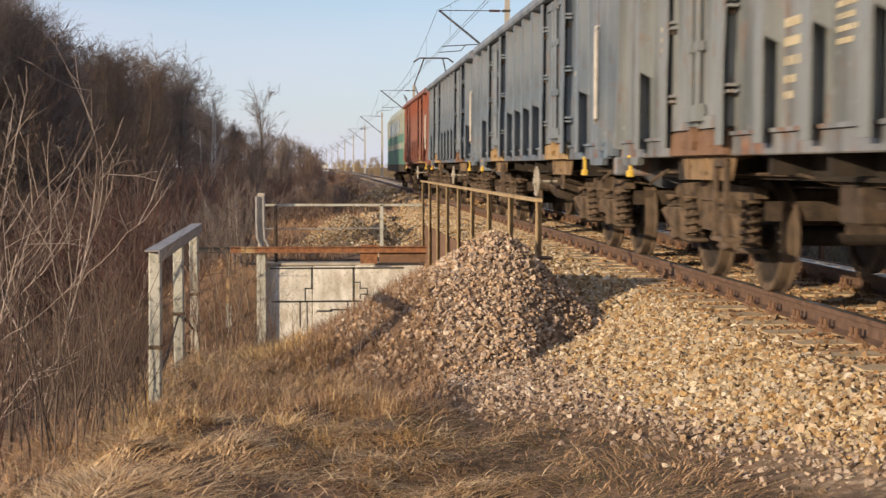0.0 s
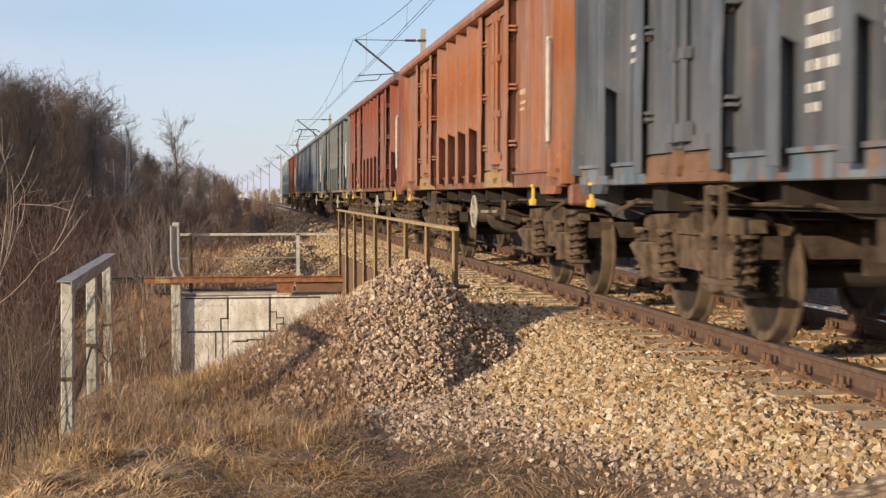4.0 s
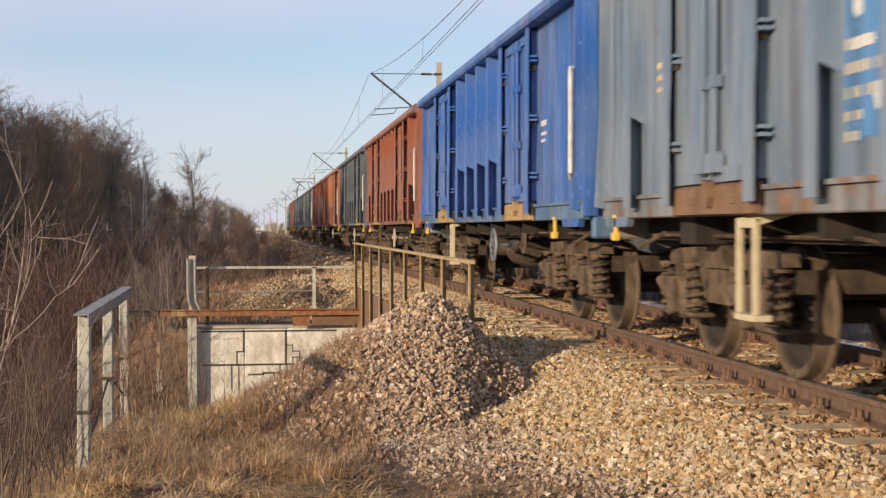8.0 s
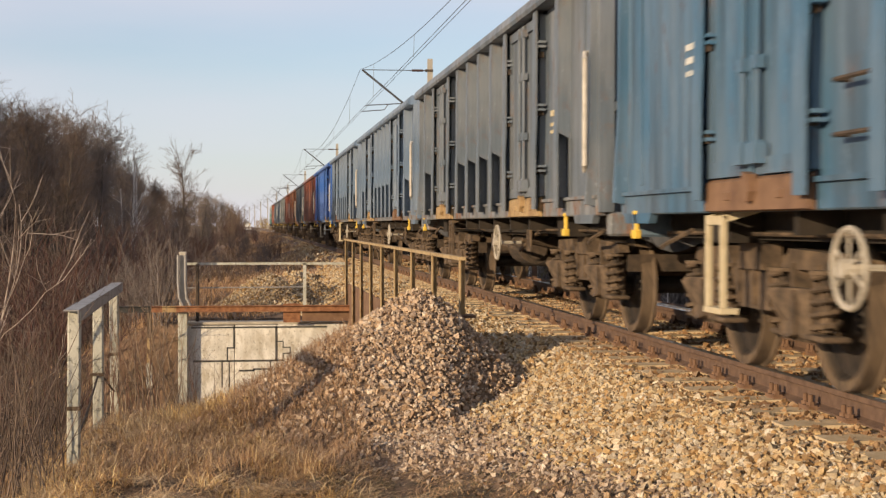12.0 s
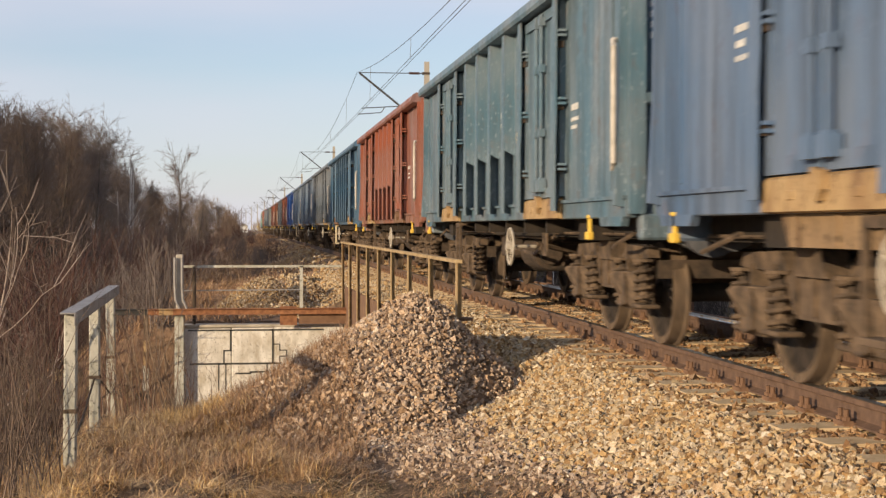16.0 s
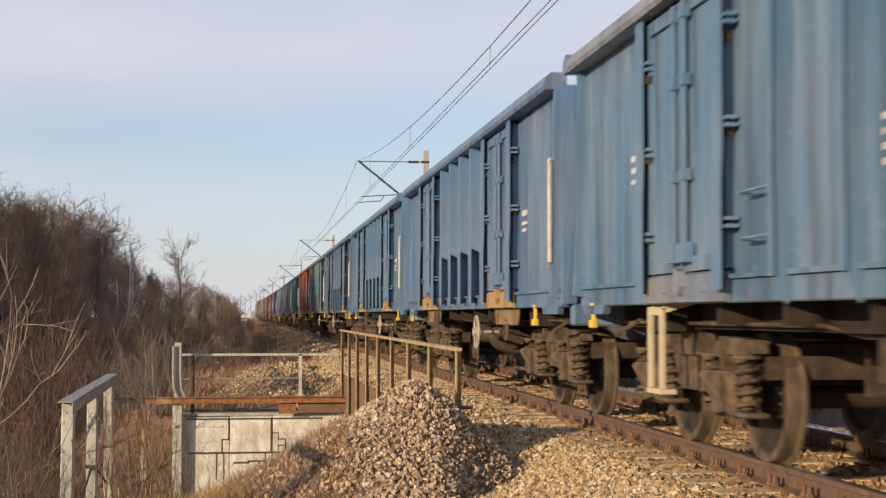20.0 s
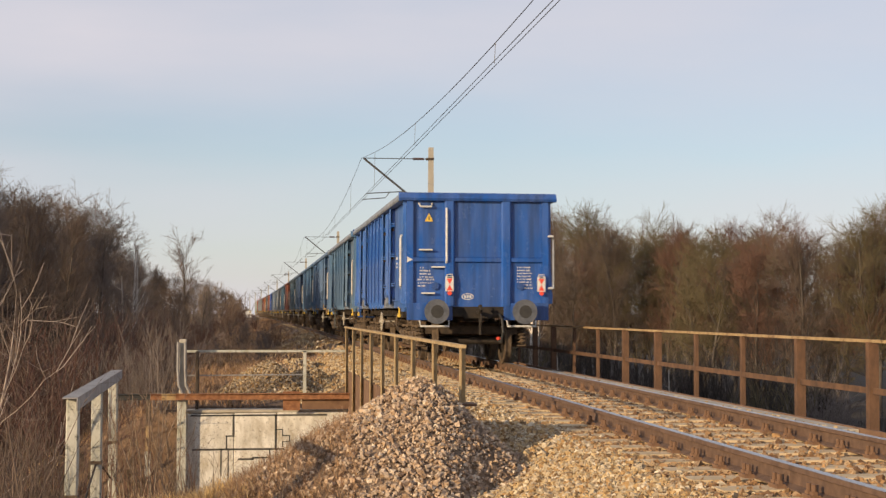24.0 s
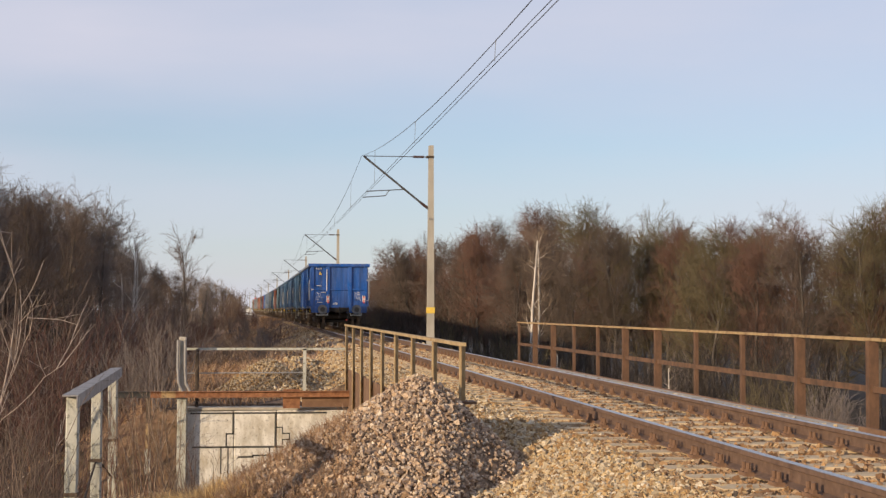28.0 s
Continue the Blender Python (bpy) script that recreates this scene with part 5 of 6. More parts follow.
def scatter_ballast():
    rng = np.random.default_rng(11)
    bal = thing("ballast", pose(0, 0, 0), "sunlit tan crushed stone ballast along the track", "ballast", kind="stuff")
    zones = [(0.2, 3.6, 6.2, 16.8, 80000, 0.0166), (3.05, 6.5, 5.5, 24.0, 15000, 0.021), (2.15, 6.4, 16.0, 42.0, 17000, 0.021), (0.9, 2.6, 31.6, 46.0, 4500, 0.027), (2.2, 6.3, 42.0, 90.0, 3000, 0.05)]
    ballast_bank(bal)
    P, S, D = [], [], []
    for x0, x1, y0, y1, n, s in zones:
        x, y = rng.uniform(x0, x1, n), rng.uniform(y0, y1, n)
        keep = np.ones(n, bool)
        dull = np.zeros(n, bool)
        if y0 < 7:
            # the gravel thins out into the grass towards the lower left
            edge = np.interp(y, [6, 7.3, 8.5, 9.7, 10.6, 11.5, 14], [2.6, 2.22, 2.0, 1.6, 0.8, 0.3, 0.1])
            keep = x + rng.normal(0, 0.22, n) > edge
            bright = np.interp(y, [6, 7.3, 8.5, 10, 12, 14], [2.75, 2.38, 2.2, 1.98, 1.9, 1.9])
            dull = x + rng.normal(0, 0.14, n) < bright
            keep &= ~dull | (rng.uniform(0, 1, n) < 0.62)
        z = ground_z(x, y)
        in_deck = (x > 2.1) & (x < 6.62) & (y > 15.1) & (y < 31.5)
        z = np.where(in_deck, np.interp(x, [2.1, 2.9, 6.0, 6.6], [-0.30, -0.19, -0.19, -0.3]), z)
        z = z - 0.010 * smooth(0.8, 0.95, abs(x - TRACK_X)) * (1 - smooth(1.35, 1.6, abs(x - TRACK_X)))
        keep &= (z > -1.6)
        for rx in RAILS:
            keep &= abs(x - rx) > 0.10
        # sleepers stay bare on top
        near_sl = abs((y - SLEEPERS[0] + 0.31) % 0.62 - 0.31) < 0.14
        keep &= ~(near_sl & (abs(x - TRACK_X) < 1.27) & (rng.uniform(0, 1, n) < np.where(abs(x - TRACK_X) > 0.85, 0.55, 0.06)))
        P.append(np.stack([x, y, z + rng.uniform(-0.012, 0.016, n)], 1)[keep])
        S.append(rng.gamma(7, s / 7, keep.sum()).clip(0.5 * s, 1.9 * s) * np.where(dull[keep], 0.8, 1.0))
        D.append(dull[keep])
    P, S, D = np.concatenate(P), np.concatenate(S), np.concatenate(D)
    near = (P[:, 1] > 6.6) & (P[:, 1] < 8.6) & (P[:, 0] > 1.6) & (P[:, 0] < 3.3) & (S > 0.02)
    idx = np.flatnonzero(near)[:300]
    rest = np.setdiff1d(np.arange(len(P)), idx)
    bed = abs(P[rest, 0] - TRACK_X) + rng.normal(0, 0.18, len(rest)) < 1.25
    D = D[rest]
    for sel, mat in ((rest[~bed & ~D], M_BALLAST), (rest[bed & ~D], M_RUSTY), (rest[D], M_DULL)):
        st = put("ballast_stones", stones_mesh("ballast_stones", P[sel], S[sel], rng), mat, bal)
        st["kind"] = "stuff"
    shapes = [stones_mesh("stone", np.zeros((1, 3)), np.ones(1), rng) for _ in range(8)]
    for q, i in enumerate(idx):
        put("stone", shapes[q % 8], M_LOOSE, bal, Matrix.Translation(P[i]) @ Matrix.Rotation(rng.uniform(0, 6.28), 4, "Z") @ Matrix.Scale(float(S[i]), 4))


scatter_ballast()


def far_house(x, y):
    z = float(ground_z(x, y))
    h = thing("house", pose(x, y, z), "small white house far along the line", "house")
    part("wall", lambda bm: box(bm, -2.6, 2.6, 0, 7, -0.5, 4.6), M_WHITE, h, key="house_wall")
    part("roof", lambda bm: prism(bm, [(-2.9, 4.6), (2.9, 4.6), (0, 6.6)], "y", -0.3, 7.3), M_GREYSTEEL, h, key="house_roof")
    for dx in (-1.3, 1.3):
        part("window", lambda bm: box(bm, -0.4, 0.4, -0.03, 0.05, 1.6, 2.9), M_GLASS, h, pose(dx, 0, 0), key="house_window")


far_house(-2.9, 900)


# ---- dry grass ----
def blade_material(name, tones):
    m = Mat(name, 0.85)
    m.color(m.ramp(m.each("island"), [(i / (len(tones) - 1), t) for i, t in enumerate(tones)]))
    m.b.inputs["Transmission Weight"].default_value = 0.0
    return m.m


M_STRAW = blade_material("dry_straw", [(0.22, 0.12, 0.055), (0.50, 0.305, 0.135), (0.68, 0.46, 0.23), (0.84, 0.64, 0.38), (0.40, 0.24, 0.12)])
M_GOLD = blade_material("golden_straw", [(0.34, 0.19, 0.06), (0.60, 0.38, 0.14), (0.80, 0.55, 0.24), (0.90, 0.70, 0.38)])
M_WEED = blade_material("dead_weeds", [(0.20, 0.115, 0.07), (0.36, 0.22, 0.125), (0.52, 0.34, 0.19)])
M_UNDER = blade_material("brown_rotting_grass", [(0.10, 0.058, 0.033), (0.27, 0.158, 0.084), (0.47, 0.285, 0.15), (0.66, 0.43, 0.23)])
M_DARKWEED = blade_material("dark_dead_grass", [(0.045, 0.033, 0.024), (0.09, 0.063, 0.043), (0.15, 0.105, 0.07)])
M_MOSS = blade_material("dull_green_grass", [(0.07, 0.062, 0.028), (0.13, 0.11, 0.05), (0.22, 0.17, 0.085)])


def blades(name, pos, length, lean, width, rng, comb=0.0):
    """Bent blades of two pieces each; comb lays neighbours the same way."""
    n = len(pos)
    a = rng.uniform(0, 6.283, n)
    if comb:
        way = 3.4 * lumps(pos[:, 0], pos[:, 1], 2.6, 81) + 2.2 * lumps(pos[:, 0], pos[:, 1], 6.5, 82) - 0.4
        a = np.where(rng.uniform(0, 1, n) < comb, way + rng.normal(0, 0.35, n), a)
    d = np.stack([np.cos(a), np.sin(a), np.zeros(n)], 1)
    s = np.stack([-np.sin(a), np.cos(a), np.zeros(n)], 1) * (width / 2)[:, None]
    up = np.array([0, 0, 1.0])
    c, t = np.cos(lean)[:, None], np.sin(lean)[:, None]
    mid = pos + length[:, None] * 0.5 * (d * t * 0.8 + up * c)
    tip = pos + length[:, None] * (d * t * 1.1 + up * c * 0.75)
    if comb:
        tip[:, 2] = np.maximum(tip[:, 2], bed_z(tip[:, 0], tip[:, 1]) + 0.004)
        mid[:, 2] = np.maximum(mid[:, 2], bed_z(mid[:, 0], mid[:, 1]) + 0.012)
    v = np.stack([pos - s, pos + s, mid - s * 0.8, mid + s * 0.8, tip - s * 0.2, tip + s * 0.2], 1)
    f = np.array([(0, 1, 3, 2), (2, 3, 5, 4)])[None] + 6 * np.arange(n)[:, None, None]
    return fast_mesh(name, v.reshape(-1, 3), f.reshape(-1, 4))


def grass_patch(label, mat, n, zone, seed, ln, lean, width, clump=0.0, keep=None, comb=0.0):
    rng = np.random.default_rng(seed)
    x, y = rng.uniform(zone[0], zone[1], n), rng.uniform(zone[2], zone[3], n)
    if clump:
        m = max(4, int(n / 60))
        k = rng.integers(0, m, n)
        x = rng.uniform(zone[0], zone[1], m)[k] + rng.normal(0, clump, n)
        y = rng.uniform(zone[2], zone[3], m)[k] + rng.normal(0, clump, n)
    ok = np.ones(n, bool) if keep is None else keep(x, y, rng)
    x, y = x[ok], y[ok]
    k = len(x)
    pos = np.stack([x, y, bed_z(x, y) - 0.01], 1)
    ob = put("grass", blades("grass", pos, rng.uniform(*ln, k), np.radians(rng.uniform(*lean, k)), rng.uniform(*width, k), rng, comb), mat)
    return tagged(ob, label, "grass", kind="stuff")


def off_gravel(x, y, rng):
    edge = np.interp(y, [5, 7.3, 8.5, 9.7, 10.6, 11.5, 14, 17], [2.5, 2.12, 1.9, 1.45, 0.6, -0.03, -0.48, -0.75])
    return (x + rng.normal(0, 0.18, len(x)) < edge)


def off_heaps(x, y, rng):
    """Nothing grows on the fresh heaps beyond the ditch."""
    return np.maximum(heap_z(x, y, 1), heap_z(x, y, 2)) < ground_z(x, y) - 0.02


def matted(x, y, rng):
    """Straw lies in patches between darker hollows."""
    thick = lumps(x, y, 3.1, 71) + 0.7 * lumps(x, y, 8.0, 72)
    return off_gravel(x, y, rng) & (rng.uniform(0, 1, len(x)) < smooth(-0.30, 0.22, thick) * 0.93 + 0.07)


def straw_bank(x, y, rng):
    """The straw thins out towards the mossy ground beside the gravel."""
    moss = smooth(0.5, 1.3, x + 0.35 * lumps(x, y, 2.0, 75)) * (1 - smooth(9.4, 10.2, y))
    return matted(x, y, rng) & (rng.uniform(0, 1, len(x)) > 0.86 * moss)


grass_patch("matted dry straw-coloured grass on the bank", M_STRAW, 70000, (-2.8, 2.1, 5.6, 13.5), 31, (0.08, 0.26), (62, 88), (0.004, 0.010), 0, straw_bank, 0.75)
grass_patch("brown rotting grass under the straw", M_UNDER, 50000, (-2.8, 2.1, 5.6, 15.5), 43, (0.04, 0.15), (50, 88), (0.004, 0.009), 0, off_gravel, 0.5)
grass_patch("tufts of bleached grass on the bank", M_STRAW, 9000, (-1.9, 0.4, 10.0, 14.6), 32, (0.12, 0.30), (25, 75), (0.0025, 0.005), 0.10, off_gravel)
grass_patch("brown feathery weeds on the bank", M_WEED, 22000, (-2.2, 0.9, 9.6, 14.8), 44, (0.08, 0.24), (20, 80), (0.002, 0.0045), 0.14, matted)
grass_patch("dark hollows of rotting weeds on the bank", M_DARKWEED, 10000, (-2.2, 1.0, 8.0, 14.8), 46, (0.05, 0.16), (40, 85), (0.003, 0.006), 0.12, off_gravel)
grass_patch("low dull green grass between stones", M_MOSS, 36000, (0.3, 2.7, 5.6, 9.9), 33, (0.02, 0.07), (30, 86), (0.003, 0.006), 0.2, off_gravel)
grass_patch("brown dead weeds at the foot of the heap", M_WEED, 15000, (-0.9, 1.0, 10.0, 13.6), 34, (0.06, 0.24), (20, 75), (0.003, 0.006), 0.16, lambda x, y, r: x < 0.9)
grass_patch("rough dead grass down the embankment", M_WEED, 60000, (-9.0, -1.9, 9.0, 34.0), 35, (0.15, 0.4), (30, 85), (0.004, 0.010), 0.3)
grass_patch("pale dead grass down the embankment", M_STRAW, 9000, (-9.0, -1.9, 9.0, 40.0), 45, (0.15, 0.4), (40, 85), (0.004, 0.009), 0.3)
grass_patch("brown rough grass beyond the ditch", M_WEED, 22000, (-5.0, 0.6, 31.5, 90.0), 36, (0.2, 0.6), (10, 65), (0.010, 0.024), 0.3, off_heaps)
grass_patch("dead brush in the ditch", M_DARKWEED, 9000, (-3.2, 2.0, 16.8, 30.6), 37, (0.3, 0.8), (4, 30), (0.006, 0.013), 0.25)
# dark blades here stand in for the shade behind the railing
grass_patch("rough brown grass beyond the railing, darkened for shade", M_DARKWEED, 9000, (10.0, 26.0, 14.0, 75.0), 38, (0.3, 0.9), (5, 50), (0.012, 0.026), 0.4)

grass_patch("upright golden straw tufts at the wall foot", M_GOLD, 2800, (-0.74, -0.25, 12.7, 14.0), 47, (0.10, 0.30), (8, 62), (0.0025, 0.005), 0.085)
grass_patch("bent golden straw tufts on the bank", M_GOLD, 6500, (-1.6, 0.7, 8.6, 12.6), 48, (0.10, 0.26), (30, 82), (0.0025, 0.0055), 0.075, matted, 0.4)
grass_patch("arching tufts of bleached dead grass on the bank", M_STRAW, 6000, (-2.2, 0.6, 7.0, 13.5), 42, (0.12, 0.28), (50, 84), (0.0022, 0.005), 0.10, matted, 0.6)
grass_patch("dark tangles of rotting grass on the bank", M_DARKWEED, 7000, (-2.4, 2.1, 5.6, 13.5), 39, (0.05, 0.18), (60, 89), (0.004, 0.010), 0.22, off_gravel, 0.4)
grass_patch("brown grass along the old track bed", M_WEED, 14000, (-2.5, 2.4, 46.0, 260.0), 40, (0.2, 0.5), (20, 75), (0.02, 0.05), 0.5)
grass_patch("pale grass along the old track bed", M_STRAW, 7000, (-2.0, 2.6, 44.0, 120.0), 41, (0.15, 0.4), (30, 80), (0.015, 0.04), 0.5)


# ---- trees and bushes ----
def bark(name, a, b):
    m = Mat(name, 0.9)
    c = m.ramp(m.noise(5.0, 5.0, (1, 1, 0.3)), [(0.3, a), (0.7, b)])
    m.color(m.mix(0.25, c, m.ramp(m.each(), [(0.0, a), (1.0, b)])))
    return m.m


M_BARK = bark("grey_bark", (0.06, 0.05, 0.043), (0.145, 0.12, 0.10))
M_TWIG = bark("brown_twigs", (0.095, 0.07, 0.057), (0.22, 0.16, 0.125))
M_TWIGL = bark("grey_brown_twigs", (0.115, 0.093, 0.083), (0.255, 0.212, 0.19))
M_TWIGR = bark("rusty_twigs", (0.105, 0.056, 0.04), (0.205, 0.112, 0.078))
M_TWIGB = bark("dark_brown_twigs", (0.078, 0.058, 0.046), (0.18, 0.132, 0.10))
M_REDTWIG = bark("red_brown_twigs", (0.058, 0.030, 0.026), (0.14, 0.072, 0.057))
M_GREENTWIG = bark("olive_twigs", (0.09, 0.074, 0.038), (0.19, 0.15, 0.08))
M_BIRCH = bark("birch_bark", (0.42, 0.37, 0.32), (0.68, 0.62, 0.56))
M_SAPLING = bark("pale_smooth_bark", (0.26, 0.21, 0.18), (0.50, 0.42, 0.36))
# near-black twigs: the shade at the foot of the woods, as colour
M_SHADETWIG = bark("twigs_dark_for_shade", (0.030, 0.024, 0.020), (0.075, 0.058, 0.047))
M_STRAWTWIG = bark("straw_coloured_twigs", (0.24, 0.17, 0.09), (0.44, 0.33, 0.19))
# dark stems; in the left thicket their colour also stands in for shade
M_DARKSTEM = bark("dark_stems_and_shade", (0.05, 0.036, 0.03), (0.12, 0.085, 0.065))
M_PALETWIG = bark("pale_twigs", (0.20, 0.145, 0.10), (0.38, 0.29, 0.21))


def limbs_mesh(name, seg, sides):
    """Tapered bars from rows of start, end and two radii."""
    seg = np.array(seg)
    p, q, r0, r1 = seg[:, :3], seg[:, 3:6], seg[:, 6], seg[:, 7]
    d = q - p
    d /= np.linalg.norm(d, axis=1)[:, None] + 1e-9
    ref = np.where(abs(d[:, 2:3]) > 0.8, np.array([[1.0, 0, 0]]), np.array([[0, 0, 1.0]]))
    u = np.cross(d, ref)
    u /= np.linalg.norm(u, axis=1)[:, None]
    w = np.cross(d, u)
    a = np.arange(sides) * 2 * math.pi / sides
    ring = np.cos(a)[None, :, None] * u[:, None] + np.sin(a)[None, :, None] * w[:, None]
    v = np.concatenate([p[:, None] + ring * r0[:, None, None], q[:, None] + ring * r1[:, None, None]], 1)
    k = np.arange(sides)
    f = np.stack([k, (k + 1) % sides, (k + 1) % sides + sides, k + sides], 1)[None] + 2 * sides * np.arange(len(seg))[:, None, None]
    return fast_mesh(name, v.reshape(-1, 3), f.reshape(-1, 4), True)


def bent(rng, p, d, length, r0, r1, n, wob, rise, out):
    """A wavering branch; returns its points."""
    pts = [p]
    for i in range(n):
        d = d + rng.normal(0, wob, 3) + np.array([0, 0, rise])
        d /= np.linalg.norm(d)
        q = p + d * length / n
        a, b = i / n, (i + 1) / n
        out.append((*p, *q, r0 + (r1 - r0) * a, r0 + (r1 - r0) * b))
        p = q
        pts.append(p)
    return pts, d


def side_way(rng, d, angle):
    r = rng.normal(size=3)
    r -= d * r.dot(d)
    r /= np.linalg.norm(r)
    return d * math.cos(angle) + r * math.sin(angle)


def tree_meshes(seed, h, spread=1.0, first=0.25, limbs=22, subs=6, twigs=6, fine=2, tw=0.011, lean=0.05):
    """A leafless tree: a wavering trunk, limbs that fill a rounded crown, forked twigs."""
    rng = np.random.default_rng(seed)
    wood, thin = [], []
    up = np.array([0, 0, 1.0])
    big = h > 5
    trunk, _ = bent(rng, np.array([0, 0, -0.3]), up, h * 0.80, 0.010 * h + (0.02 if big else -0.014), 0.035 if big else 0.007, 9, lean, 0.05, wood)
    for i in range(limbs):
        u = first + (0.99 - first) * (i + rng.uniform(0, 1)) / limbs
        j = min(int(u * 9), 8)
        base = trunk[j] + (trunk[j + 1] - trunk[j]) * (u * 9 - j)
        ln = h * spread * 0.31 * math.sqrt(max(0.12, 1 - ((u - 0.55) / 0.62) ** 2)) * rng.uniform(0.6, 1.25)
        d = side_way(rng, up, radians(rng.uniform(42, 68) - 34 * u))
        pts, dd = bent(rng, base, d, ln, (0.0034 if big else 0.0024) * h * (1.25 - u) + (0.006 if big else 0.0), 0.006 if big else 0.0028, 5, 0.17, 0.09, wood)
        for k in range(subs):
            a = rng.uniform(0.18, 1.0) * 5
            jj = min(int(a), 4)
            sp = pts[jj] + (pts[jj + 1] - pts[jj]) * (a - jj)
            sd = side_way(rng, (pts[jj + 1] - pts[jj]) / np.linalg.norm(pts[jj + 1] - pts[jj]), radians(rng.uniform(25, 65)))
            sl = ln * rng.uniform(0.25, 0.55) + 0.03 * h
            sq, _ = bent(rng, sp, sd, sl, 1.5 * tw, 0.8 * tw, 3, 0.11, 0.10, thin)
            for m in range(twigs):
                b = rng.uniform(0.1, 1.0) * 3
                kk = min(int(b), 2)
                tp_ = sq[kk] + (sq[kk + 1] - sq[kk]) * (b - kk)
                td = side_way(rng, (sq[kk + 1] - sq[kk]) / np.linalg.norm(sq[kk + 1] - sq[kk]), radians(rng.uniform(15, 48)))
                tl = 0.055 * h * rng.uniform(0.6, 1.4)
                tq, _ = bent(rng, tp_, td, tl, tw, tw * 0.5, 1, 0.06, 0.14, thin)
                for _ in range(fine):
                    fd = side_way(rng, td, radians(rng.uniform(20, 60)))
                    bent(rng, tp_ + (tq[1] - tp_) * rng.uniform(0.2, 0.9), fd, tl * rng.uniform(0.5, 0.9), tw * 0.7, tw * 0.4, 1, 0.1, 0.06, thin)
    return limbs_mesh("tree_trunk", wood, 5), limbs_mesh("tree_crown", thin, 3)


def bush_mesh(seed, h, stems=16, twigs=9, fine=2, tw=0.010, fan=38):
    rng = np.random.default_rng(seed)
    stalks, thin = [], []
    for _ in range(stems):
        d = side_way(rng, np.array([0, 0, 1.0]), radians(abs(rng.normal(0, fan * 0.6))))
        p0 = np.array([rng.normal(0, 0.18 * h * 0.5), rng.normal(0, 0.18 * h * 0.5), -0.15])
        ln = h * rng.uniform(0.6, 1.1)
        pts, _ = bent(rng, p0, d, ln, 0.006 * h * 0.6 + tw, tw * 0.6, 5, 0.10, 0.05, stalks)
        for _ in range(twigs):
            a = rng.uniform(0.2, 1.0) * 5
            j = min(int(a), 4)
            q = pts[j] + (pts[j + 1] - pts[j]) * (a - j)
            td = side_way(rng, (pts[j + 1] - pts[j]) / np.linalg.norm(pts[j + 1] - pts[j]), radians(rng.uniform(18, 50)))
            tl = h * rng.uniform(0.12, 0.32)
            tq, _ = bent(rng, q, td, tl, tw * 0.8, tw * 0.4, 2, 0.12, 0.06, thin)
            for _ in range(fine):
                bent(rng, tq[1], side_way(rng, td, radians(rng.uniform(20, 55))), tl * rng.uniform(0.3, 0.7), tw * 0.6, tw * 0.35, 1, 0.1, 0.05, thin)
    return limbs_mesh("bush_stems", stalks, 4), limbs_mesh("bush_twigs", thin, 3)


TREES = [tree_meshes(200 + i, h, sp, f, l, 5, 5, 2, 0.0090) for i, (h, sp, f, l) in enumerate(((11.0, 0.66, 0.32, 27), (10.0, 0.74, 0.28, 25), (12.0, 0.52, 0.36, 29), (9.0, 0.82, 0.26, 25), (10.5, 0.48, 0.36, 26)))]
LONE_TREE = tree_meshes(231, 11.0, 0.62, 0.3, 22, 5, 3, 2, 0.012)
BIRCH = tree_meshes(232, 10.5, 0.26, 0.35, 14, 3, 2, 1, 0.0085, 0.02)
DENSE = [tree_meshes(260 + i, h, sp, f, l, 6, 6, 3, 0.0085) for i, (h, sp, f, l) in enumerate(((11.0, 0.70, 0.26, 28), (10.0, 0.80, 0.24, 26), (12.0, 0.58, 0.30, 30), (9.0, 0.86, 0.22, 26), (10.5, 0.55, 0.30, 28)))]
TALL_DENSE = [max(v.co.z for v in t[1].vertices) for t in DENSE]
TALL = [max(v.co.z for v in t[1].vertices) for t in TREES]
BRUSH = [bush_mesh(340 + i, h, n, 4, 1, 0.0052, 20) for i, (h, n) in enumerate(((2.6, 5), (2.1, 6), (3.0, 5)))]
BUSHES = [bush_mesh(300 + i, h, s, 8, 1, 0.012) for i, (h, s) in enumerate(((3.4, 22), (2.8, 20), (4.0, 24)))]


def plant_tree(k, x, y, scale, twig, trunk=None, label="bare brown deciduous tree in the winter wood", group="bare trees", rng=RNG, kinds=None):
    z = float(ground_z(x, y))
    t = thing("tree", pose(x, y, z, rng.uniform(-3, 3), rng.uniform(-3, 3), rng.uniform(0, 360)) @ Matrix.Scale(scale, 4), label, "tree", group)
    put("trunk", (kinds or TREES[k])[0], trunk or M_BARK, t)
    put("crown", (kinds or TREES[k])[1], twig, t)


def skyline(x, y, rows):
    """Height that lifts a tree at this place to the wood's skyline as seen from the bank."""
    side = x / y
    rise = float(np.interp(side, [r[0] for r in rows], [r[1] for r in rows]))
    return EYE[2] + rise * y - float(ground_z(x, y))


LEFT_SKYLINE = ((-0.30, 0.160), (-0.228, 0.128), (-0.198, 0.113), (-0.175, 0.096), (-0.1515, 0.087), (-0.126, 0.0925), (-0.1085, 0.081), (-0.0967, 0.062), (-0.077, 0.045), (-0.0615, 0.033), (-0.042, 0.026), (-0.0204, 0.0235), (-0.006, 0.008))
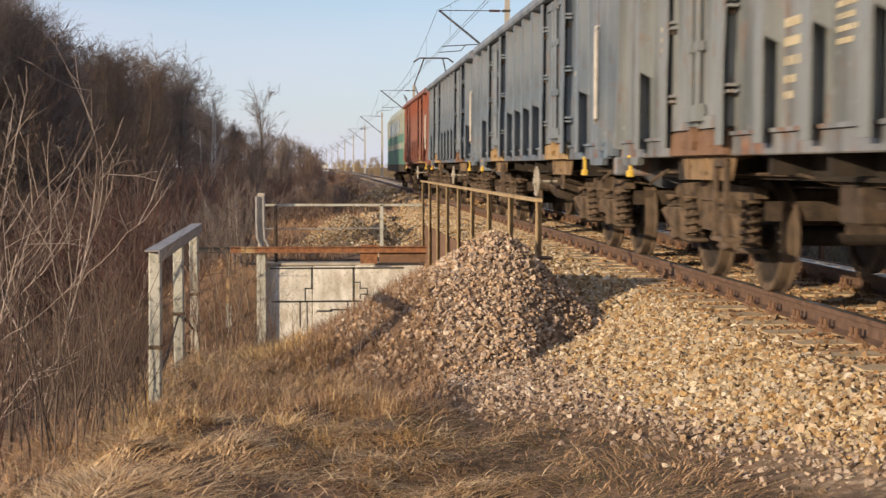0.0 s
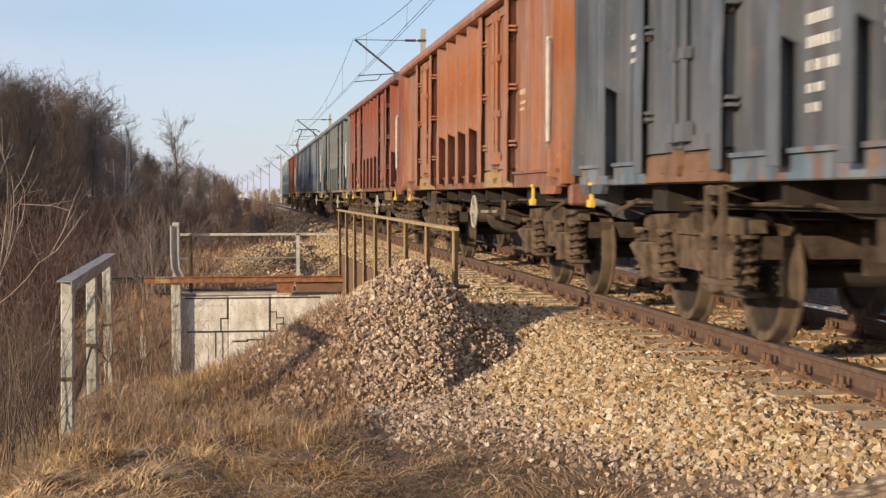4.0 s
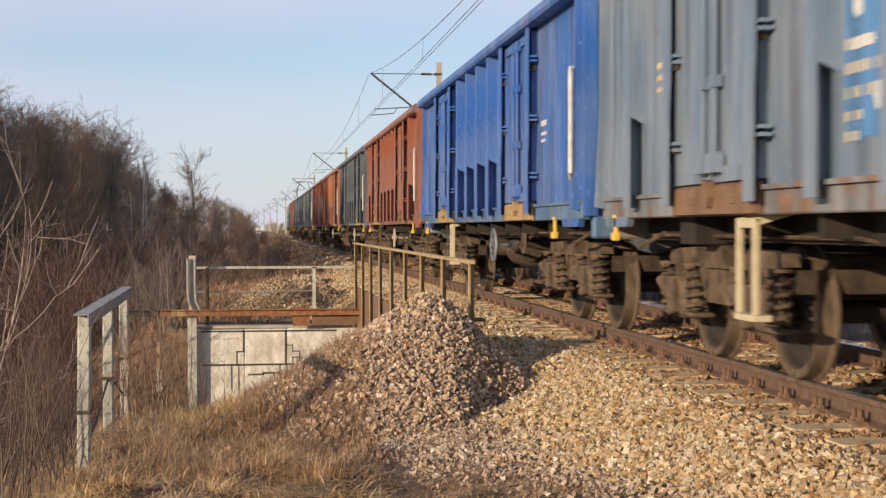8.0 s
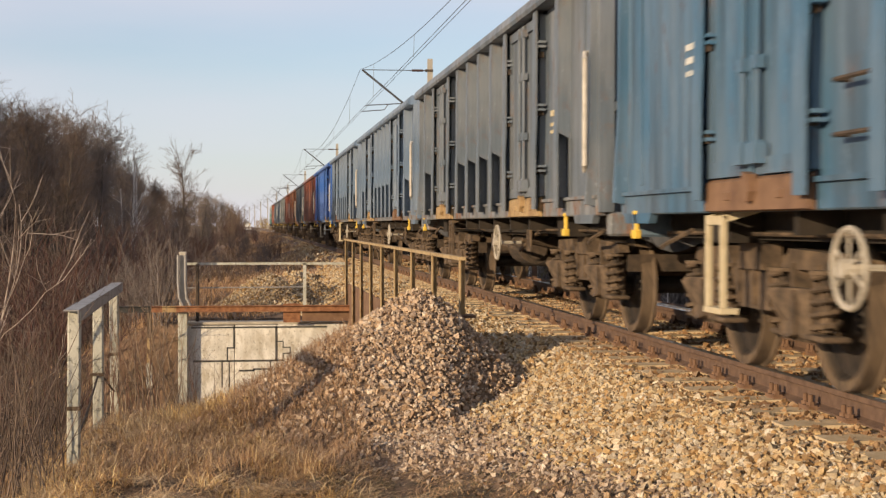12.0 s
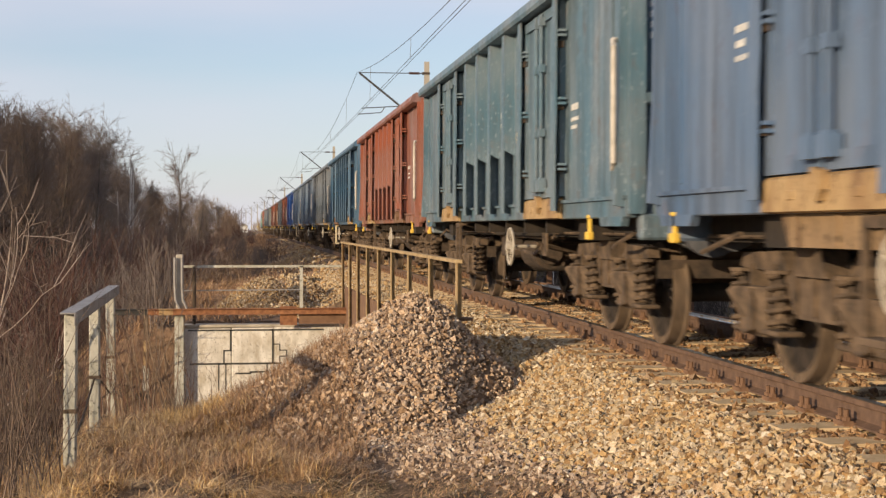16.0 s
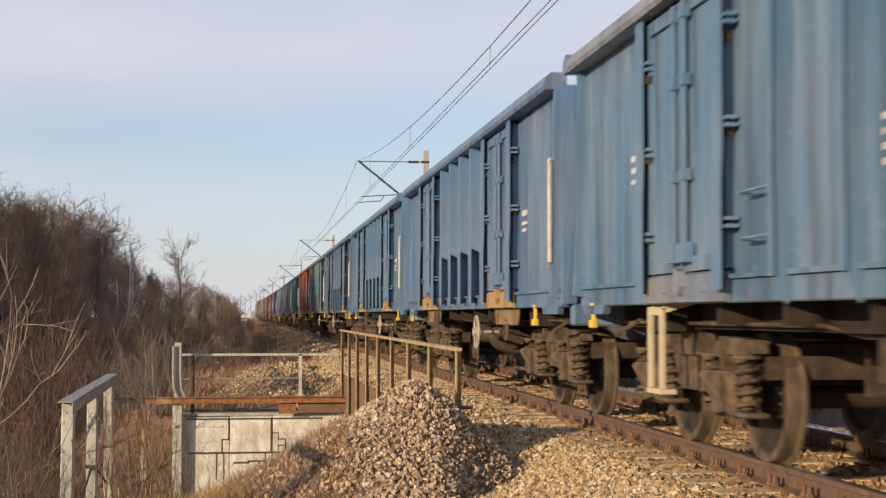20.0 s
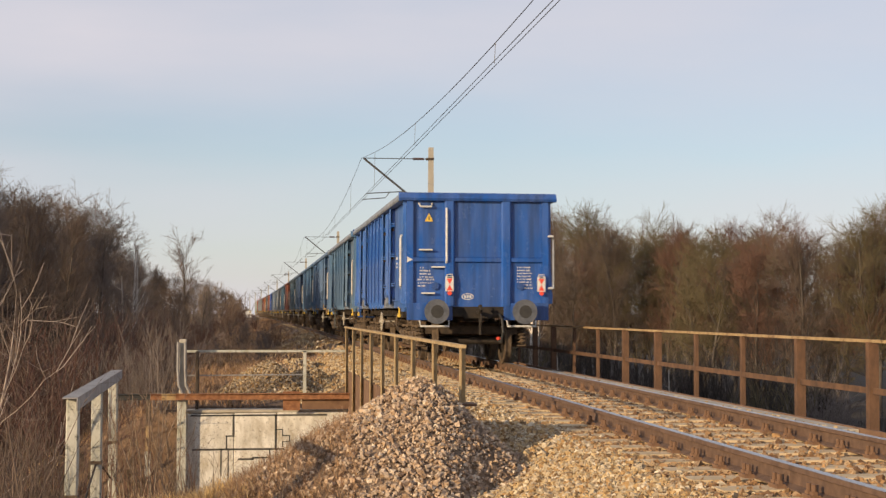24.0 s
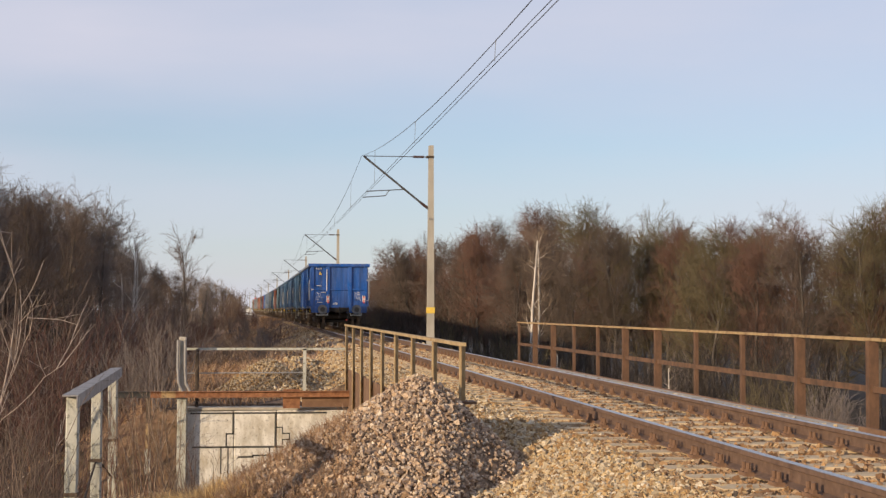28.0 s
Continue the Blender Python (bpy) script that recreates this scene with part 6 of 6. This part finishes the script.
RIGHT_SKYLINE = ((0.03, 0.015), (0.055, 0.018), (0.083, 0.031), (0.10, 0.043), (0.1147, 0.048), (0.138, 0.053), (0.17, 0.059), (0.193, 0.068), (0.2165, 0.072), (0.244, 0.073), (0.275, 0.067), (0.295, 0.069), (0.334, 0.059), (0.354, 0.064), (0.381, 0.073), (0.4045, 0.068), (0.42, 0.081), (0.44, 0.086), (0.6, 0.11))


def plant_brush(k, x, y, scale, mat, label):
    b = thing("shrub", pose(x, y, float(ground_z(x, y)), 0, 0, RNG.uniform(0, 360)) @ Matrix.Scale(scale, 4), label, "shrub", "thin shrubs")
    put("stem_clump", BRUSH[k][0], mat, b)["kind"] = "stuff"
    put("crown", BRUSH[k][1], mat, b)["kind"] = "stuff"


def plant_bush(k, x, y, scale, mat, label="leafless brown bush with dense thin twigs", tall=1.0):
    b = thing("bush", pose(x, y, float(ground_z(x, y)), 0, 0, RNG.uniform(0, 360)) @ Matrix.Diagonal((scale, scale, scale * tall, 1)), label, "bush", "bare bushes")
    put("stem_clump", BUSHES[k][0], mat, b)["kind"] = "stuff"
    put("crown", BUSHES[k][1], mat, b)["kind"] = "stuff"


# wood on the left, along the line
trng = np.random.default_rng(5)
for i in range(104):
    side = -0.30 + 0.272 * ((i * 0.618) % 1.0)
    x = -10.5 - abs(trng.normal(0, 5.0)) - trng.uniform(0, 2.0)
    y = x / side
    if side > -0.07:
        y = trng.uniform(130, 230)
        x = side * y
    k = (0, 2, 4, 1, 2, 4, 3)[i % 7]
    size = skyline(x, y, LEFT_SKYLINE) / TALL[k] * (trng.uniform(0.78, 1.0) if i % 3 else trng.uniform(0.95, 1.03))
    plant_tree(k, x, y, min(max(size, 0.45), 1.6), (M_TWIGL, M_TWIGL, M_TWIG)[i % 3], None, "bare grey-brown deciduous tree in the winter wood", "bare trees left of the line", trng, DENSE[k] if i % 5 < 3 else None)
# lone taller tree by the line and a few beyond
plant_tree(2, -7.9, 158, 1.22, M_TWIG, None, "bare slender tree standing clear of the wood", "bare trees left of the line", trng, LONE_TREE)
for i in range(16):
    side, y = trng.uniform(-0.032, -0.009), trng.uniform(190, 300)
    x = side * y
    plant_tree(i % 5, x, y, skyline(x, y, LEFT_SKYLINE) / TALL[i % 5] * trng.uniform(0.8, 1.0), M_PALETWIG, None, "hazy bare tree far along the line", "bare trees left of the line", trng)
# wood on the right
for i in range(140):
    u = (i + trng.uniform(0, 1)) / 140
    x0, y0 = 10 + 22 * u ** 1.2, 165 - 113 * u
    d = abs(trng.normal(0, 12))
    x, y = x0 + d * 0.8, y0 + d * 0.75
    k = (0, 2, 4, 1, 2, 4, 3)[i % 7]
    size = skyline(x, y, RIGHT_SKYLINE) / TALL_DENSE[k] * (trng.uniform(0.74, 1.02) if i % 3 else trng.uniform(1.0, 1.10))
    olive = x / y > 0.24 and i % 2 == 1
    plant_tree(k, x, y, min(max(size, 0.4), 1.7), M_GREENTWIG if olive else (M_TWIGR, M_TWIGB, M_TWIGR, M_TWIGB, M_TWIG)[i % 5], None, "bare brown tree in the wood beyond the railing", "bare trees right of the line", trng, DENSE[k])
# the wood goes on along the right of the line, low and sunlit far off
def far_wood(n, mat):
    V, F, k0 = [], [], 0
    arrays = []
    for t in TREES:
        for me in t:
            co, vi = np.empty(len(me.vertices) * 3, np.float32), np.empty(len(me.loops), np.int32)
            me.vertices.foreach_get("co", co)
            me.loops.foreach_get("vertex_index", vi)
            arrays.append((co.reshape(-1, 3), vi.reshape(-1, 4)))
    for i in range(n):
        y = 165 + 480 * (i / n) ** 1.2 + trng.uniform(-4, 4)
        x = 11.5 + float(bend(y)) + abs(trng.normal(0, 7.0))
        turn, size = trng.uniform(0, 6.28), trng.uniform(0.42, 0.62) + 0.0004 * y
        c, sn = size * math.cos(turn), size * math.sin(turn)
        for co, q in arrays[2 * (i % 5):2 * (i % 5) + 2]:
            V.append(np.stack([co[:, 0] * c - co[:, 1] * sn + x, co[:, 0] * sn + co[:, 1] * c + y, co[:, 2] * size + float(ground_z(x, y))], 1))
            F.append(q + k0)
            k0 += len(co)
    tagged(put("far_wood", fast_mesh("far_wood", np.concatenate(V), np.concatenate(F), True), mat), "sunlit straw-coloured bare trees far along the line", "wood", kind="stuff")


far_wood(60, M_STRAWTWIG)
# birches with white stems
for x, y, s in ((18.7, 97, 1.36), (19.5, 98, 1.3), (-5.9, 70, 0.88), (-5.6, 71, 0.84), (-6.1, 70.5, 0.7), (15.4, 52, 0.45), (13.2, 62, 0.42), (27, 54, 0.5)):
    plant_tree(4, x, y, s, M_PALETWIG, M_BIRCH, "young birch with a white stem and bare twigs", "birches", trng, BIRCH)
# red-brown scrub along the left of the old track bed
for i in range(76):
    y = 32 + 260 * (i / 76) ** 1.7 + trng.uniform(-2, 2)
    x = -3.6 - abs(trng.normal(0, 2.2)) - 0.012 * y
    plant_bush(i % 3, x, y, trng.uniform(0.75, 1.15), (M_REDTWIG, M_REDTWIG, M_TWIG)[i % 3], "red-brown leafless scrub bush with dense thin twigs")
# red-brown and dark twigs here hold the undergrowth's shade in their colour
for i in range(26):
    y, x = trng.uniform(24, 40), -6.5 - abs(trng.normal(0, 3.5))
    plant_bush(i % 3, x, y, trng.uniform(0.5, 0.85), (M_REDTWIG, M_TWIG, M_DARKSTEM)[i % 3])
for i in range(32):
    y = trng.uniform(9.5, 24)
    x = -2.3 - 0.03 * y - abs(trng.normal(0, 1.7))
    plant_brush(i % 3, x, y, trng.uniform(0.4, 0.8), (M_DARKSTEM, M_DARKSTEM, M_REDTWIG)[i % 3], "thin dark shrub with upright bare stems")
for i in range(34):
    y = 38 + 120 * (i / 34) ** 1.3
    plant_bush(i % 3, -8.6 - 0.02 * y - abs(trng.normal(0, 2.0)), y, trng.uniform(0.9, 1.4), (M_SHADETWIG, M_REDTWIG, M_SHADETWIG)[i % 3], "dense dark bush at the foot of the wood")
for i in range(18):
    plant_bush(i % 3, -2.0 - trng.uniform(0, 2.5), 150 + 11 * i, trng.uniform(0.8, 1.15), (M_TWIG, M_REDTWIG)[i % 2], "leafless scrub far along the line")
for i in range(36):
    y = 52 + 200 * (i / 36) ** 1.3
    plant_bush(i % 3, 1.3 - abs(trng.normal(0, 2.2)) - 0.004 * y, y, trng.uniform(0.22, 0.42), (M_TWIGL, M_TWIG, M_REDTWIG)[i % 3], "low brown scrub on the old track bed")
# scrub under the right-hand wood
for i in range(40):
    u = trng.uniform(0, 1)
    x, y = 9.5 + 16 * u + trng.normal(0, 1.5), 110 - 85 * u + trng.normal(0, 5)
    plant_bush(i % 3, max(x, 9.2), y, trng.uniform(0.6, 1.2), (M_SHADETWIG, M_TWIGL, M_GREENTWIG, M_SHADETWIG)[i % 4])
for i in range(7):
    plant_bush(i % 3, trng.uniform(8.6, 12), trng.uniform(19, 50), trng.uniform(0.45, 0.75), (M_PALETWIG, M_BIRCH)[i % 2], "pale leafless shrub below the bridge railing")

for i in range(54):
    u = (i + trng.uniform(0, 1)) / 54
    plant_bush(i % 3, 10.5 + 20 * u ** 1.1 + trng.normal(0, 1.0), 150 - 105 * u + trng.normal(0, 3), trng.uniform(0.9, 1.45), (M_SHADETWIG, M_TWIGL, M_SHADETWIG)[i % 3], "dense dark bush at the foot of the wood")
# thin brush in and round the ditch
for i in range(18):
    plant_bush(i % 3, trng.uniform(-3.6, 0.2), trng.uniform(17.5, 29.0), trng.uniform(0.3, 0.45), (M_REDTWIG, M_TWIG, M_PALETWIG)[i % 3], "thin leafless brush growing in the ditch")
for i, (x, y, sc) in enumerate(((-0.75, 28.6, 0.55), (-1.0, 27.0, 0.5), (-2.2, 15.2, 0.45), (-2.0, 12.2, 0.34), (-1.75, 13.9, 0.36), (-2.4, 10.4, 0.36), (-2.9, 12.8, 0.5), (-1.2, 15.2, 0.26))):
    plant_brush(i % 3, x, y, sc * 1.5, (M_TWIG, M_GREENTWIG, M_REDTWIG)[i % 3], "thin leafless brush on the bank")

for i in range(12):
    plant_bush(i % 3, -1.7 - trng.uniform(0, 2.6), trng.uniform(31.6, 36), trng.uniform(0.35, 0.6), (M_TWIG, M_REDTWIG, M_TWIGL)[i % 3], "leafless brush beside the old abutment")
# saplings close by on the left bank
# thin brush beside the old railing, behind it and before the wall
brng = np.random.default_rng(66)
for i in range(34):
    y = brng.uniform(9.4, 13.0)
    x = -(0.135 + 0.09 * abs(brng.normal(0, 0.55))) * y
    plant_brush(i % 3, x, y, brng.uniform(0.34, 0.58), (M_TWIG, M_DARKSTEM, M_TWIGB, M_DARKSTEM)[i % 4], "thin tangled brush beside the old railing")
for i in range(16):
    y = brng.uniform(14.0, 16.5)
    plant_brush(i % 3, -0.072 * y + brng.normal(0, 0.16), y, brng.uniform(0.34, 0.55), (M_TWIGR, M_TWIG, M_PALETWIG)[i % 3], "feathery reddish brush between railing and wall")
for i in range(5):
    plant_brush(i % 3, brng.uniform(-0.70, -0.25), brng.uniform(13.3, 14.0), brng.uniform(0.17, 0.27), (M_TWIG, M_TWIGR)[i % 2], "thin dry weed stems standing before the wall")

SAPLINGS = [tree_meshes(400 + i, h, 1.35, 0.22, 8, 3, 2, 0, 0.0030, 0.06) for i, h in enumerate((3.6, 3.0, 3.2))]
for i, (x, y, s) in enumerate(((-2.62, 13.0, 1.22), (-3.3, 14.2, 1.25), (-2.2, 13.4, 0.62), (-3.8, 14.5, 1.0), (-2.3, 11.0, 0.5), (-3.1, 16.0, 0.9), (-2.9, 11.0, 0.75), (-2.6, 14.8, 0.9), (-3.4, 17.5, 1.1), (-2.7, 12.2, 0.8))):
    s = min(s, (EYE[2] + (0.055 if x / y < -0.198 else 0.02) * y - float(ground_z(x, y))) / max(v.co.z for v in SAPLINGS[i % 3][0].vertices))
    t = thing("sapling", pose(x, y, float(ground_z(x, y)), trng.uniform(-6, 6), trng.uniform(-6, 6), trng.uniform(0, 360)) @ Matrix.Scale(s, 4), "thin leafless sapling with pale branching twigs", "sapling", "saplings")
    put("stem_clump", SAPLINGS[i % 3][0], M_SAPLING if i in (0, 1, 6) else M_DARKSTEM, t)["kind"] = "stuff"
    put("crown", SAPLINGS[i % 3][1], M_SAPLING if i in (0, 1, 6) else M_TWIG, t)["kind"] = "stuff"


# ---- what moves ----
# seconds and how far the train's rear coupling stands along the line
PULL = [(0.0, -223.5), (1.0, -212.9), (3.0, -193.2), (6.0, -162.7), (8.0, -141.5), (10.0, -121.3), (12.0, -100.35), (15.0, -70.1), (16.0, -59.35), (17.0, -47.9),
        (18.0, -37.2), (19.0, -25.9), (20.0, -14.8), (23.0, 16.7), (24.0, 28.0), (26.0, 51.0), (28.0, 74.2)]


def motions():
    for k, car in enumerate(CARS):
        gap = PITCH * k + (PITCH / 2 if k < len(CARS) - 1 else 8.8)
        walk(car, [(t, pose(TRACK_X + float(bend(s + gap)), s + gap, 0, 0, 0, math.degrees(math.atan(6.4e-5 * max(0.0, s + gap - 60.0))))) for t, s in PULL])
    # the wheels roll without slipping; every other wheelset is turned a little further on
    ts, ss = zip(*PULL)
    roll = [(i / FPS, -math.degrees((np.interp(i / FPS, ts, ss) - ss[0]) / 0.46)) for i in range(frame(28.0))]
    for ax, a in WHEELSETS:
        walk(ax, [(t, pose(0, a, 0.46, r)) for t, r in roll])


motions()
